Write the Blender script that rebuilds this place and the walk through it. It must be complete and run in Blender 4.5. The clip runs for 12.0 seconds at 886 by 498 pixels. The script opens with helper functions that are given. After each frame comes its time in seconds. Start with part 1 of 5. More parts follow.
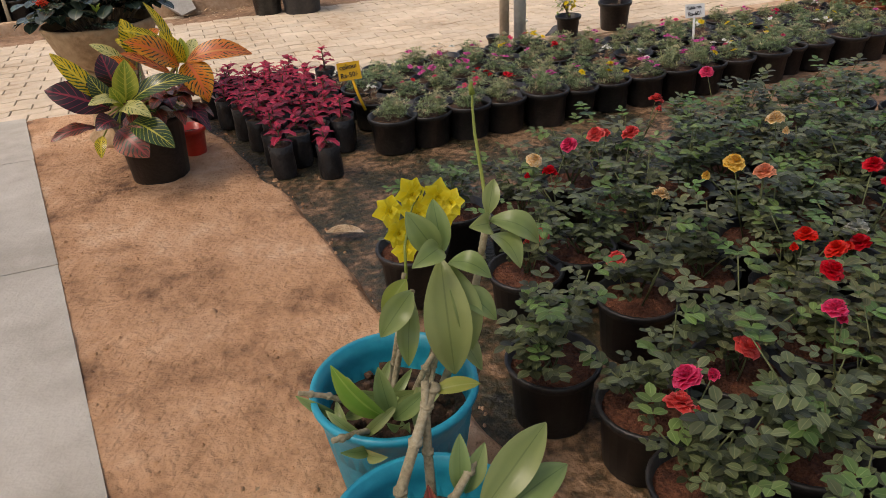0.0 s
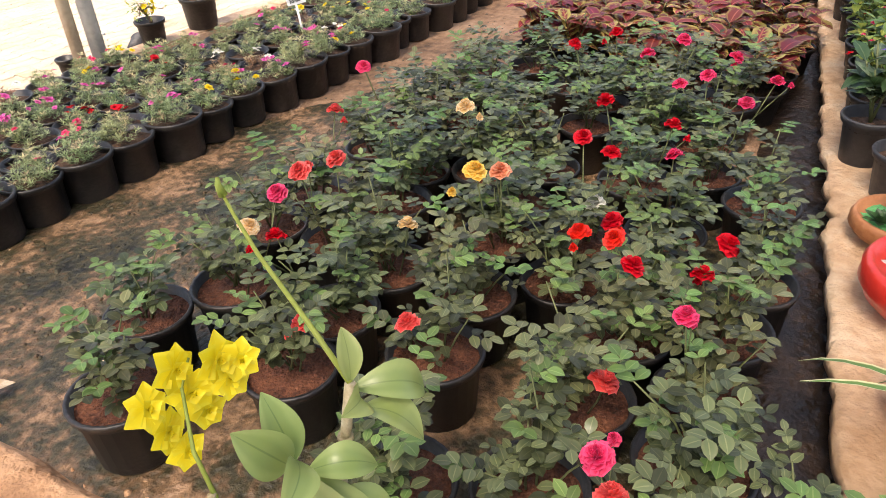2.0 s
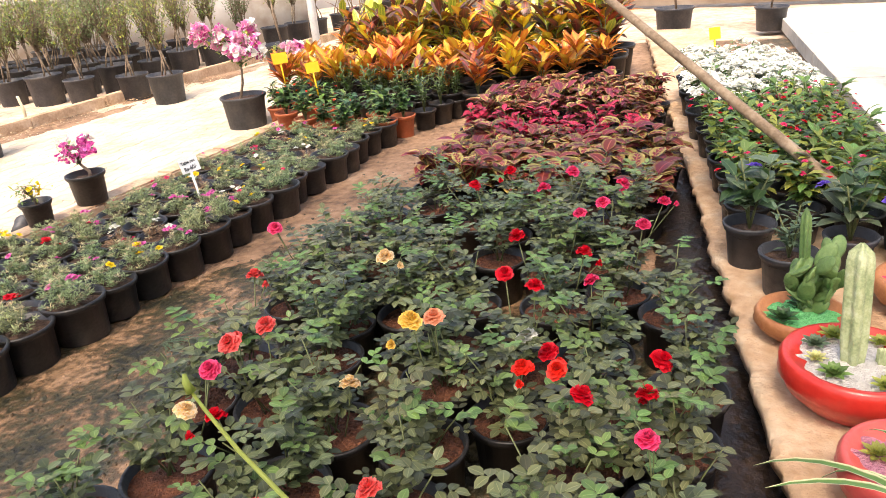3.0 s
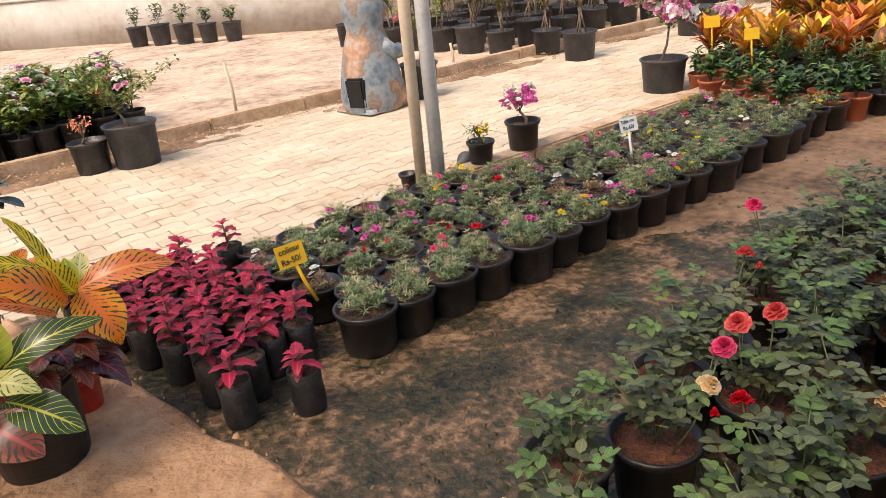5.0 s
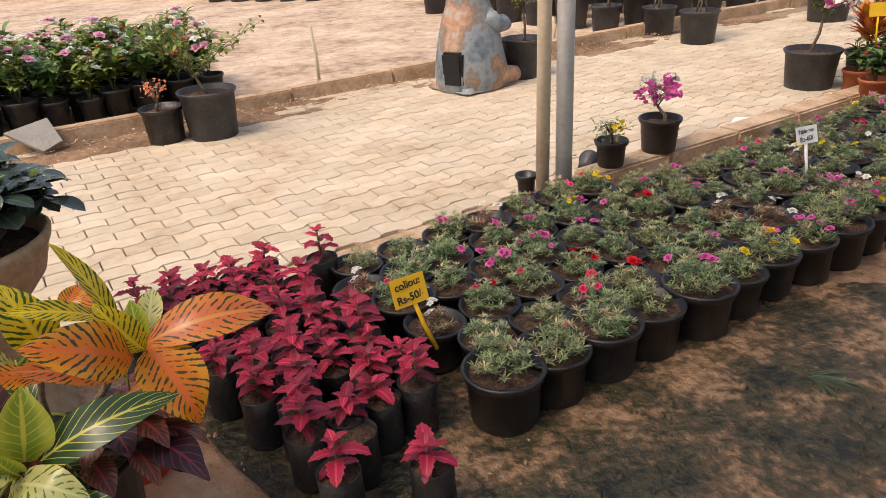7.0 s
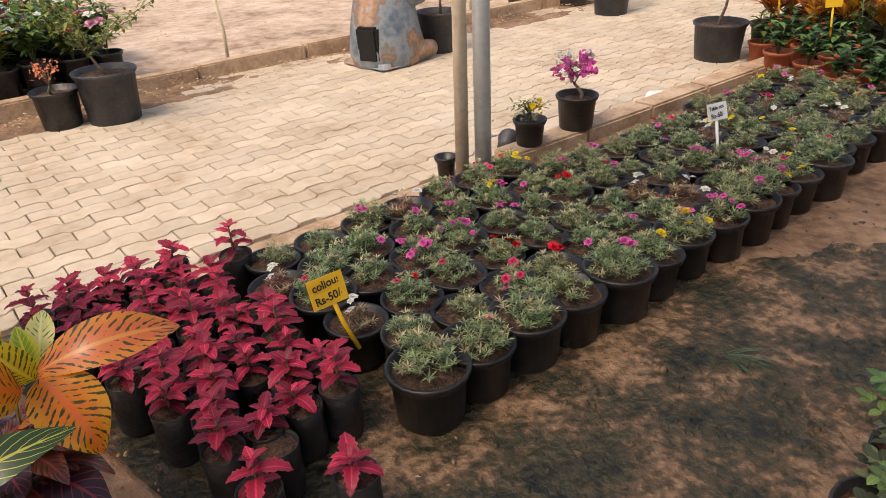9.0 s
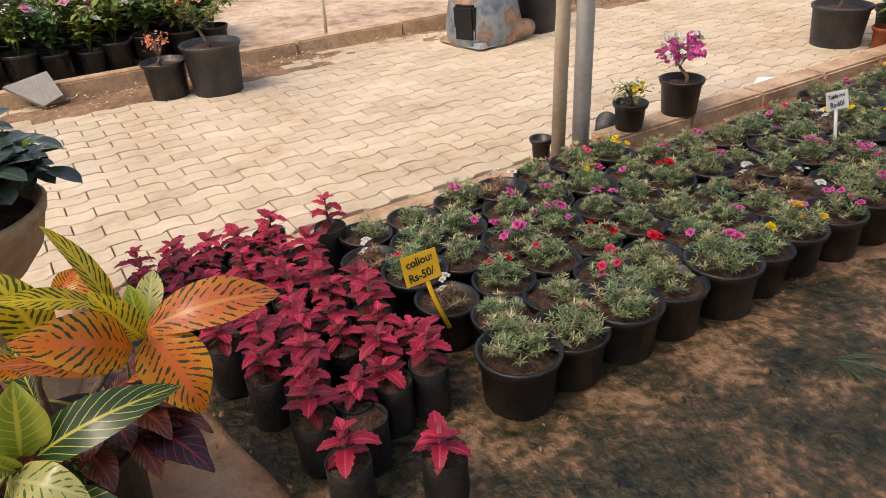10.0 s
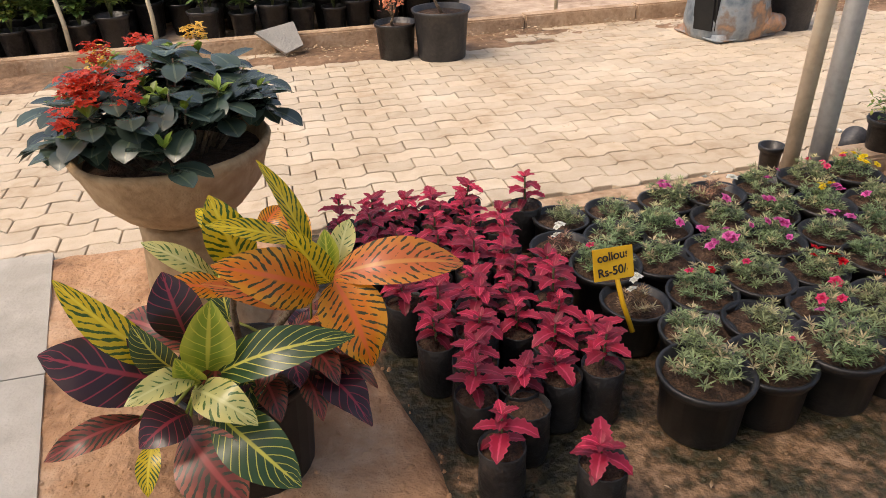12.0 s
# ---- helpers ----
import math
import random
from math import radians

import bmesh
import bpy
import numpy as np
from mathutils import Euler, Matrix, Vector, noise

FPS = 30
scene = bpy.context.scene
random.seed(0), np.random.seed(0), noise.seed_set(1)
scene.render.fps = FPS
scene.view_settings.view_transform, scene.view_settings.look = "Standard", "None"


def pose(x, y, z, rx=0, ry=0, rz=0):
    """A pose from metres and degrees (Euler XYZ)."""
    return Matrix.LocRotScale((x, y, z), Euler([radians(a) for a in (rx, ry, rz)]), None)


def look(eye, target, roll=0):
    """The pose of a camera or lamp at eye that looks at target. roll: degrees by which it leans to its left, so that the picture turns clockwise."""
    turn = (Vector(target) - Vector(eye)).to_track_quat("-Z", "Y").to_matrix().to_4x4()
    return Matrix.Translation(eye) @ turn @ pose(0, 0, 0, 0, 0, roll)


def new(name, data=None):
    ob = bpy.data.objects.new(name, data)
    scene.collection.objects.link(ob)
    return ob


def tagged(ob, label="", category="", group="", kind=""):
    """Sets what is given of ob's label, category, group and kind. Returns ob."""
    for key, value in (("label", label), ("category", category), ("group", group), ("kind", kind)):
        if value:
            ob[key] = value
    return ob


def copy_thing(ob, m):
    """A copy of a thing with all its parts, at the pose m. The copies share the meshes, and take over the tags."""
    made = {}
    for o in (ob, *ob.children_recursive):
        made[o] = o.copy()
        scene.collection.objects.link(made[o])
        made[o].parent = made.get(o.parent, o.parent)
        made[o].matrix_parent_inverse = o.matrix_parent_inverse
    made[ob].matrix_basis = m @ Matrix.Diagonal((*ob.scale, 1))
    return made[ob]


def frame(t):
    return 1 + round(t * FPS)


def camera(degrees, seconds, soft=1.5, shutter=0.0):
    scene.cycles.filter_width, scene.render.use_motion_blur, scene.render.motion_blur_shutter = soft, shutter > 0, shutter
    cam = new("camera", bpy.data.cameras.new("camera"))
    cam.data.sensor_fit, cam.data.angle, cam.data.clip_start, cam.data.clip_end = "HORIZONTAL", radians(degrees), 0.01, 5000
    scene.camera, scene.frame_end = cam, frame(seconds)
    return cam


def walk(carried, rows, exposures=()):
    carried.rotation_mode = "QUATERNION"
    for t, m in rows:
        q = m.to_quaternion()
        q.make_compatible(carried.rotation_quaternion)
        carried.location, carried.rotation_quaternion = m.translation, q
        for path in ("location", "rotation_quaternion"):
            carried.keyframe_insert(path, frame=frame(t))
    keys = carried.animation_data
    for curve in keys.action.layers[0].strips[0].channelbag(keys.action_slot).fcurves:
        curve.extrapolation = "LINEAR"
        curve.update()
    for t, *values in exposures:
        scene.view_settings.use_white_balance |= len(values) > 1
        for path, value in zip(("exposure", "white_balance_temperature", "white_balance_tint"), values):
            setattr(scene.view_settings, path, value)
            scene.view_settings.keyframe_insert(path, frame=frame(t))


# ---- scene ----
cam = camera(63.8, 12.0, soft=0.8)
PATH = [
    (0, (0.188, 0.039, 1.404), (0.741, 1.684, 0.409), -3.7),
    (0.5, (0.121, 0.305, 1.401), (1.057, 1.745, 0.376), -6.3),
    (1, (0.163, 0.474, 1.405), (1.291, 1.764, 0.372), -4.3),
    (1.5, (0.194, 0.578, 1.383), (1.343, 1.812, 0.307), -2.5),
    (2, (0.201, 0.69, 1.401), (1.555, 1.67, 0.303), -3.2),
    (2.5, (0.189, 0.766, 1.45), (1.809, 1.505, 0.54), -3.7),
    (2.7, (0.18, 0.77, 1.458), (1.846, 1.493, 0.62), -4.6),
    (4.3, (0.009, 0.983, 1.453), (1.273, 2.339, 0.701), -4.3),
    (4.5, (0.015, 1.026, 1.456), (1.199, 2.44, 0.684), -3.5),
    (5, (-0.096, 1.257, 1.471), (0.985, 2.742, 0.68), -5.9),
    (5.5, (-0.174, 1.443, 1.475), (0.733, 2.99, 0.589), -5.5),
    (6, (-0.02, 1.696, 1.435), (0.822, 3.325, 0.638), -5.7),
    (6.5, (0.022, 1.819, 1.44), (0.894, 3.397, 0.574), -4.8),
    (7, (0.041, 2.023, 1.447), (0.98, 3.567, 0.59), -3.6),
    (7.5, (0.079, 2.12, 1.456), (1.016, 3.638, 0.551), -1.0),
    (7.7, (0.108, 2.096, 1.463), (1.133, 3.546, 0.544), -1.2),
    (9.3, (0.118, 2.09, 1.491), (1.2, 3.475, 0.537), -2.7),
    (9.5, (0.128, 2.12, 1.484), (1.175, 3.518, 0.511), -3.1),
    (10, (0.092, 2.14, 1.471), (0.976, 3.645, 0.493), -3.4),
    (10.5, (0.122, 2.177, 1.458), (0.789, 3.797, 0.493), -3.9),
    (11, (0.065, 2.202, 1.413), (0.57, 3.872, 0.436), -3.0),
    (11.5, (0.079, 2.203, 1.411), (0.532, 3.887, 0.432), -2.2),
    (12, (0.114, 2.206, 1.434), (0.504, 3.893, 0.433), -2.0),
]
LIGHTNESS = [(0, 0.17, 7200, 15), (0.5, 0.98, 7200, 15), (1.0, 1.32, 7200, 15), (1.5, 1.38, 7200, 15), (2.0, 1.42, 7200, 15), (2.5, 1.55, 7200, 15), (2.7, 1.55, 7200, 15), (4.3, 1.0, 7200, 15), (5.0, 0.75, 7200, 15), (5.5, 0.65, 7200, 15), (6.5, 0.5, 7200, 15), (9.5, 0.4, 7200, 15), (12, 0.45, 7200, 15)]
walk(cam, [(t, look(eye, target, roll)) for t, eye, target, roll in PATH], LIGHTNESS)

# ---- world and light ----
world = bpy.data.worlds.new("sky")
scene.world = world
world.use_nodes = True
wn = world.node_tree.nodes
sky = wn.new("ShaderNodeTexSky")
sky.sky_type, sky.sun_disc = "NISHITA", False
sky.sun_elevation, sky.sun_rotation = radians(60), radians(-98)
sky.air_density, sky.dust_density = 1.2, 4.0
world.node_tree.links.new(sky.outputs[0], wn["Background"].inputs[0])
wn["Background"].inputs[1].default_value = 0.15
sun = new("sun", bpy.data.lights.new("sun", "SUN"))
sun.data.energy, sun.data.angle, sun.data.color = 1.5, radians(16), (1.0, 0.93, 0.82)
sun.matrix_world = look((-6, 1, 12), (1, 2, 0))

# ---- materials ----
def mat(name, cols, rough=0.6, scale=8.0, detail=6.0, bump=0.0, bscale=60.0, metal=0.0, vary=0.0, coat=0.0, two=0.35, sss=0.0, island=0.0, placed=False):
    """Noise-mixed colours at two scales, fine relief, and a shift of value per object or per island."""
    m = bpy.data.materials.new(name)
    m.use_nodes = True
    N, L = m.node_tree.nodes, m.node_tree.links
    b = N["Principled BSDF"]
    tc = N.new("ShaderNodeTexCoord")
    n1 = N.new("ShaderNodeTexNoise"); n1.inputs["Scale"].default_value = scale; n1.inputs["Detail"].default_value = detail
    n2 = N.new("ShaderNodeTexNoise"); n2.inputs["Scale"].default_value = scale * 7; n2.inputs["Detail"].default_value = 4
    gp = N.new("ShaderNodeNewGeometry")
    for n in (n1, n2): L.new(gp.outputs["Position"] if placed else tc.outputs["Object"], n.inputs["Vector"])
    mx = N.new("ShaderNodeMix"); mx.inputs[0].default_value = two
    L.new(n1.outputs[0], mx.inputs[2]); L.new(n2.outputs[0], mx.inputs[3])
    r = N.new("ShaderNodeValToRGB")
    e = r.color_ramp.elements
    pos = [0.36 + 0.28 * i / max(1, len(cols) - 1) for i in range(len(cols))]
    while len(e) < len(cols): e.new(0.5)
    for i, c in enumerate(cols):
        e[i].position, e[i].color = pos[i], (*c, 1)
    L.new(mx.outputs[0], r.inputs[0])
    out = r.outputs[0]
    if vary or island:
        h = N.new("ShaderNodeHueSaturation")
        mr = N.new("ShaderNodeMapRange")
        k = vary or island
        mr.inputs[3].default_value, mr.inputs[4].default_value = 1 - k, 1 + k
        if vary:
            oi = N.new("ShaderNodeObjectInfo"); L.new(oi.outputs["Random"], mr.inputs[0])
        else:
            ge = N.new("ShaderNodeNewGeometry"); L.new(ge.outputs["Random Per Island"], mr.inputs[0])
        L.new(mr.outputs[0], h.inputs["Value"]); L.new(out, h.inputs["Color"])
        out = h.outputs[0]
    L.new(out, b.inputs["Base Color"])
    b.inputs["Roughness"].default_value, b.inputs["Metallic"].default_value = rough, metal
    b.inputs["Coat Weight"].default_value = coat
    if bump:
        n3 = N.new("ShaderNodeTexNoise"); n3.inputs["Scale"].default_value = bscale; n3.inputs["Detail"].default_value = 8
        L.new(tc.outputs["Object"], n3.inputs["Vector"])
        bp = N.new("ShaderNodeBump"); bp.inputs["Strength"].default_value = bump; bp.inputs["Distance"].default_value = 0.02
        L.new(n3.outputs[0], bp.inputs["Height"]); L.new(bp.outputs[0], b.inputs["Normal"])
    return m


def leafmat(name, body, rib, edge, rough=0.45, island=0.3, blotch=None, ribw=0.06, edgew=0.3, veins=0.0, trans=0.25, hue=0.02):
    """A leaf: body, midrib, rim and side veins from the leaf's own coordinates; blotch: colour and amount of dark or light patches."""
    m = bpy.data.materials.new(name)
    m.use_nodes = True
    N, L = m.node_tree.nodes, m.node_tree.links
    b = N["Principled BSDF"]
    uv = N.new("ShaderNodeUVMap")
    sep = N.new("ShaderNodeSeparateXYZ"); L.new(uv.outputs[0], sep.inputs[0])
    def math_(op, a, c=None, v=0.0):
        n = N.new("ShaderNodeMath"); n.operation = op
        L.new(a, n.inputs[0])
        if c is not None: L.new(c, n.inputs[1])
        else: n.inputs[1].default_value = v
        return n.outputs[0]
    across = math_("ABSOLUTE", math_("SUBTRACT", sep.outputs[1], v=0.5))
    def step(src, lo, hi):
        n = N.new("ShaderNodeMapRange"); n.interpolation_type = "SMOOTHSTEP"
        n.inputs[1].default_value, n.inputs[2].default_value = lo, hi
        L.new(src, n.inputs[0]); return n.outputs[0]
    def mix(f, a, c):
        n = N.new("ShaderNodeMix"); n.data_type = "RGBA"
        L.new(f, n.inputs[0])
        for s, i in ((a, 6), (c, 7)):
            if isinstance(s, tuple): n.inputs[i].default_value = (*s, 1)
            else: L.new(s, n.inputs[i])
        return n.outputs[2]
    tc = N.new("ShaderNodeTexCoord")
    nz = N.new("ShaderNodeTexNoise"); nz.inputs["Scale"].default_value = 30; nz.inputs["Detail"].default_value = 5
    L.new(tc.outputs["Object"], nz.inputs["Vector"])
    col = body
    wob = math_("ADD", across, math_("MULTIPLY", math_("SUBTRACT", nz.outputs[0], v=0.5), v=0.25))
    col = mix(step(wob, 0.5 - edgew, 0.5 - edgew * 0.35), col, edge)
    if blotch:
        # patches laid along the side veins
        ph = math_("SUBTRACT", math_("MULTIPLY", sep.outputs[0], v=blotch[2]), math_("MULTIPLY", across, v=blotch[2] * 0.45))
        w = math_("SINE", math_("ADD", ph, math_("MULTIPLY", nz.outputs[0], v=5.5)))
        n4 = N.new("ShaderNodeTexNoise"); n4.inputs["Scale"].default_value = 55; L.new(tc.outputs["Object"], n4.inputs["Vector"])
        f = math_("ADD", math_("MULTIPLY", w, v=0.26), math_("MULTIPLY", n4.outputs[0], v=1.0))
        keep = step(across, 0.03, 0.10)
        col = mix(math_("MULTIPLY", step(f, blotch[1], blotch[1] + 0.09), keep), col, blotch[0])
    if veins:
        ph = math_("SUBTRACT", math_("MULTIPLY", sep.outputs[0], v=veins), math_("MULTIPLY", across, v=veins * 0.5))
        f = math_("ABSOLUTE", math_("SUBTRACT", math_("FRACT", ph), v=0.5))
        col = mix(step(f, 0.41, 0.48), col, rib)
    col = mix(math_("SUBTRACT", N.new("ShaderNodeValue").outputs[0], step(across, ribw * 0.4, ribw)), col, rib)
    for n in N:
        if n.bl_idname == "ShaderNodeValue": n.outputs[0].default_value = 1.0
    h = N.new("ShaderNodeHueSaturation")
    ge = N.new("ShaderNodeNewGeometry")
    mr = N.new("ShaderNodeMapRange"); mr.inputs[3].default_value, mr.inputs[4].default_value = 1 - island, 1 + island
    L.new(ge.outputs["Random Per Island"], mr.inputs[0]); L.new(mr.outputs[0], h.inputs["Value"])
    oi = N.new("ShaderNodeObjectInfo")
    mh = N.new("ShaderNodeMapRange"); mh.inputs[3].default_value, mh.inputs[4].default_value = 0.5 - hue, 0.5 + hue
    L.new(oi.outputs["Random"], mh.inputs[0]); L.new(mh.outputs[0], h.inputs["Hue"])
    L.new(col, h.inputs["Color"]); L.new(h.outputs[0], b.inputs["Base Color"])
    b.inputs["Roughness"].default_value = rough
    tr = N.new("ShaderNodeBsdfTranslucent"); L.new(h.outputs[0], tr.inputs[0])
    ms = N.new("ShaderNodeMixShader"); ms.inputs[0].default_value = trans
    L.new(b.outputs[0], ms.inputs[1]); L.new(tr.outputs[0], ms.inputs[2])
    L.new(ms.outputs[0], N["Material Output"].inputs[0])
    bp = N.new("ShaderNodeBump"); bp.inputs["Strength"].default_value = 0.25; bp.inputs["Distance"].default_value = 0.004
    L.new(nz.outputs[0], bp.inputs["Height"]); L.new(bp.outputs[0], b.inputs["Normal"])
    return m


M = dict(
    mud=mat("wet_mud", [(0.010, 0.010, 0.006), (0.026, 0.024, 0.011), (0.050, 0.042, 0.018), (0.11, 0.067, 0.034), (0.25, 0.15, 0.08), (0.33, 0.205, 0.12)], 0.5, 3.8, 15, 1.0, 34, two=0.42),
    gapstrip=mat("dark_gap_ground", [(0.010, 0.007, 0.005), (0.022, 0.014, 0.009), (0.05, 0.03, 0.018)], 0.3, 6, 8, 0.6, 30),
    drymud=mat("dry_trodden_mud", [(0.09, 0.055, 0.032), (0.19, 0.11, 0.062), (0.28, 0.17, 0.10), (0.34, 0.22, 0.14)], 0.85, 2.2, 12, 0.9, 25, two=0.42),
    dirt=mat("sandy_dirt", [(0.15, 0.075, 0.038), (0.36, 0.195, 0.10), (0.49, 0.28, 0.15), (0.55, 0.33, 0.19), (0.62, 0.41, 0.26)], 0.9, 2.2, 12, 1.0, 38, two=0.3),
    yard=mat("pale_sandy_yard", [(0.27, 0.18, 0.12), (0.44, 0.32, 0.23), (0.55, 0.42, 0.31), (0.64, 0.52, 0.40)], 0.95, 1.3, 10, 0.6, 30, two=0.45),
    concrete=mat("worn_concrete", [(0.39, 0.36, 0.305), (0.49, 0.46, 0.40), (0.57, 0.54, 0.48)], 0.8, 1.5, 8, 0.25, 70),
    kerb=mat("sandy_concrete_kerb", [(0.33, 0.21, 0.125), (0.48, 0.33, 0.21), (0.58, 0.43, 0.30)], 0.9, 5, 8, 0.6, 40),
    paver=mat("cream_paver", [(0.45, 0.34, 0.23), (0.53, 0.43, 0.31), (0.57, 0.47, 0.35), (0.61, 0.52, 0.40)], 0.85, 2.2, 10, 0.4, 90, vary=0.10, placed=True),
    paver_far=mat("cream_paver_field", [(0.45, 0.34, 0.23), (0.53, 0.43, 0.31), (0.57, 0.47, 0.35), (0.61, 0.52, 0.40)], 0.85, 2.2, 10, 0.3, 90, island=0.10, placed=True),
    joint=mat("sand_joint", [(0.23, 0.165, 0.11), (0.36, 0.27, 0.19)], 0.95, 12, 6, 0.4, 80),
    ledge=mat("mudded_ledge", [(0.36, 0.22, 0.12), (0.50, 0.34, 0.21), (0.60, 0.47, 0.33)], 0.85, 3, 9, 0.7, 30),
    blackpot=mat("black_plastic", [(0.008, 0.008, 0.009), (0.017, 0.016, 0.016), (0.035, 0.03, 0.027)], 0.42, 9, 6, 0.12, 60, vary=0.3),
    bag=mat("black_grow_bag", [(0.008, 0.008, 0.009), (0.018, 0.017, 0.018), (0.03, 0.03, 0.03)], 0.38, 14, 6, 0.5, 25, vary=0.3),
    greypot=mat("charcoal_plastic", [(0.022, 0.023, 0.028), (0.04, 0.041, 0.048), (0.07, 0.067, 0.066)], 0.5, 6, 6, 0.15, 50, vary=0.2),
    terra=mat("terracotta_plastic", [(0.36, 0.09, 0.035), (0.46, 0.13, 0.05)], 0.55, 8, 5, 0.2, 40, vary=0.15),
    soil=mat("red_soil", [(0.05, 0.018, 0.009), (0.12, 0.04, 0.019), (0.19, 0.07, 0.032)], 0.9, 20, 8, 1.0, 60),
    darksoil=mat("dark_soil", [(0.028, 0.017, 0.01), (0.08, 0.042, 0.024), (0.14, 0.08, 0.048)], 0.95, 25, 8, 1.0, 70),
    stem=mat("green_stem", [(0.08, 0.10, 0.035), (0.14, 0.16, 0.06)], 0.6, 20),
    bark=mat("brown_bark", [(0.10, 0.065, 0.04), (0.21, 0.15, 0.10), (0.30, 0.24, 0.17)], 0.85, 25, 6, 0.6, 80),
    cane=mat("orchid_cane", [(0.13, 0.11, 0.06), (0.30, 0.26, 0.16), (0.42, 0.38, 0.27)], 0.7, 25, 6, 0.4, 60),
    steel=mat("galvanised_pole", [(0.52, 0.52, 0.52), (0.66, 0.66, 0.65), (0.74, 0.74, 0.73)], 0.35, 6, 6, 0.1, 60),
    tanpole=mat("sand_stained_pipe", [(0.56, 0.44, 0.31), (0.70, 0.57, 0.42), (0.76, 0.65, 0.50)], 0.7, 5, 6, 0.15, 40),
    bamboo=mat("weathered_bamboo", [(0.16, 0.105, 0.06), (0.27, 0.19, 0.12), (0.36, 0.28, 0.19)], 0.7, 8, 6, 0.3, 40),
    clay=mat("weathered_clay_planter", [(0.27, 0.17, 0.085), (0.44, 0.30, 0.165), (0.55, 0.40, 0.24)], 0.8, 4, 8, 0.4, 35),
    cyan=mat("cyan_plastic", [(0.0, 0.22, 0.34), (0.005, 0.30, 0.43), (0.01, 0.34, 0.48)], 0.38, 6, 5, 0.1, 40),
    redglaze=mat("red_painted_ceramic", [(0.50, 0.025, 0.018), (0.62, 0.045, 0.03)], 0.3, 6, 5, 0.1, 40, coat=0.2),
    coralglaze=mat("coral_painted_ceramic", [(0.55, 0.07, 0.06), (0.66, 0.12, 0.10)], 0.4, 6, 5, 0.1, 40),
    brownglaze=mat("ribbed_brown_ceramic", [(0.32, 0.12, 0.045), (0.48, 0.21, 0.09)], 0.5, 8, 5, 0.2, 40),
    greensand=mat("green_sand", [(0.09, 0.45, 0.13), (0.20, 0.66, 0.27)], 0.95, 60, 6, 1.0, 200),
    whitegravel=mat("white_gravel", [(0.55, 0.52, 0.48), (0.80, 0.78, 0.74)], 0.9, 80, 6, 1.0, 180, island=0.12),
    pinksand=mat("pink_gravel", [(0.50, 0.17, 0.26), (0.70, 0.34, 0.42)], 0.95, 60, 6, 1.0, 180),
    pinkstone=mat("magenta_pebbles", [(0.55, 0.02, 0.09), (0.68, 0.06, 0.16)], 0.6, 30, island=0.2),
    cactus=mat("grey_green_cactus", [(0.20, 0.26, 0.12), (0.33, 0.38, 0.20), (0.46, 0.50, 0.31)], 0.6, 20, 6, 0.4, 60),
    padcactus=mat("green_cactus", [(0.07, 0.14, 0.04), (0.14, 0.23, 0.07)], 0.55, 15, 6, 0.3, 60),
    yellowcard=mat("yellow_sign_card", [(0.72, 0.40, 0.008), (0.78, 0.46, 0.015)], 0.6, 10),
    whitecard=mat("white_sign_card", [(0.72, 0.72, 0.70), (0.82, 0.82, 0.80)], 0.6, 10),
    ink=mat("black_ink", [(0.012, 0.012, 0.014), (0.02, 0.02, 0.022)], 0.6, 10),
    bear=mat("chipped_grey_paint", [(0.09, 0.12, 0.15), (0.17, 0.205, 0.235), (0.25, 0.28, 0.295), (0.20, 0.15, 0.12), (0.44, 0.23, 0.12), (0.33, 0.36, 0.37)], 0.42, 3.0, 9, 0.35, 30, two=0.2),
    dark=mat("dark_hollow", [(0.006, 0.006, 0.006), (0.012, 0.011, 0.01)], 0.9, 10),
    wall=mat("stained_plaster_wall", [(0.32, 0.25, 0.19), (0.44, 0.40, 0.35), (0.52, 0.49, 0.45)], 0.9, 0.7, 9, 0.3, 20),
    paleb=mat("pale_blue_facade", [(0.55, 0.60, 0.66), (0.66, 0.70, 0.74)], 0.8, 0.5, 6, 0.1, 10),
    stone=mat("grey_stone_slab", [(0.30, 0.29, 0.26), (0.42, 0.40, 0.36)], 0.85, 8, 8, 0.4, 50),
    wood=mat("pale_wooden_stake", [(0.48, 0.40, 0.26), (0.62, 0.54, 0.39)], 0.8, 12, 6, 0.3, 50),
    dryleaf=mat("dry_leaf", [(0.22, 0.13, 0.06), (0.42, 0.30, 0.18), (0.56, 0.45, 0.32)], 0.85, 20, 5, 0.4, 60, island=0.4),
    net=mat("shade_cloth", [(0.50, 0.50, 0.47), (0.60, 0.60, 0.57)], 0.9, 5),
)
nn = M["net"].node_tree
mxs = nn.nodes.new("ShaderNodeMixShader"); mxs.inputs[0].default_value = 0.55
trn = nn.nodes.new("ShaderNodeBsdfTransparent")
nn.links.new(nn.nodes["Principled BSDF"].outputs[0], mxs.inputs[1]); nn.links.new(trn.outputs[0], mxs.inputs[2])
nn.links.new(mxs.outputs[0], nn.nodes["Material Output"].inputs[0])

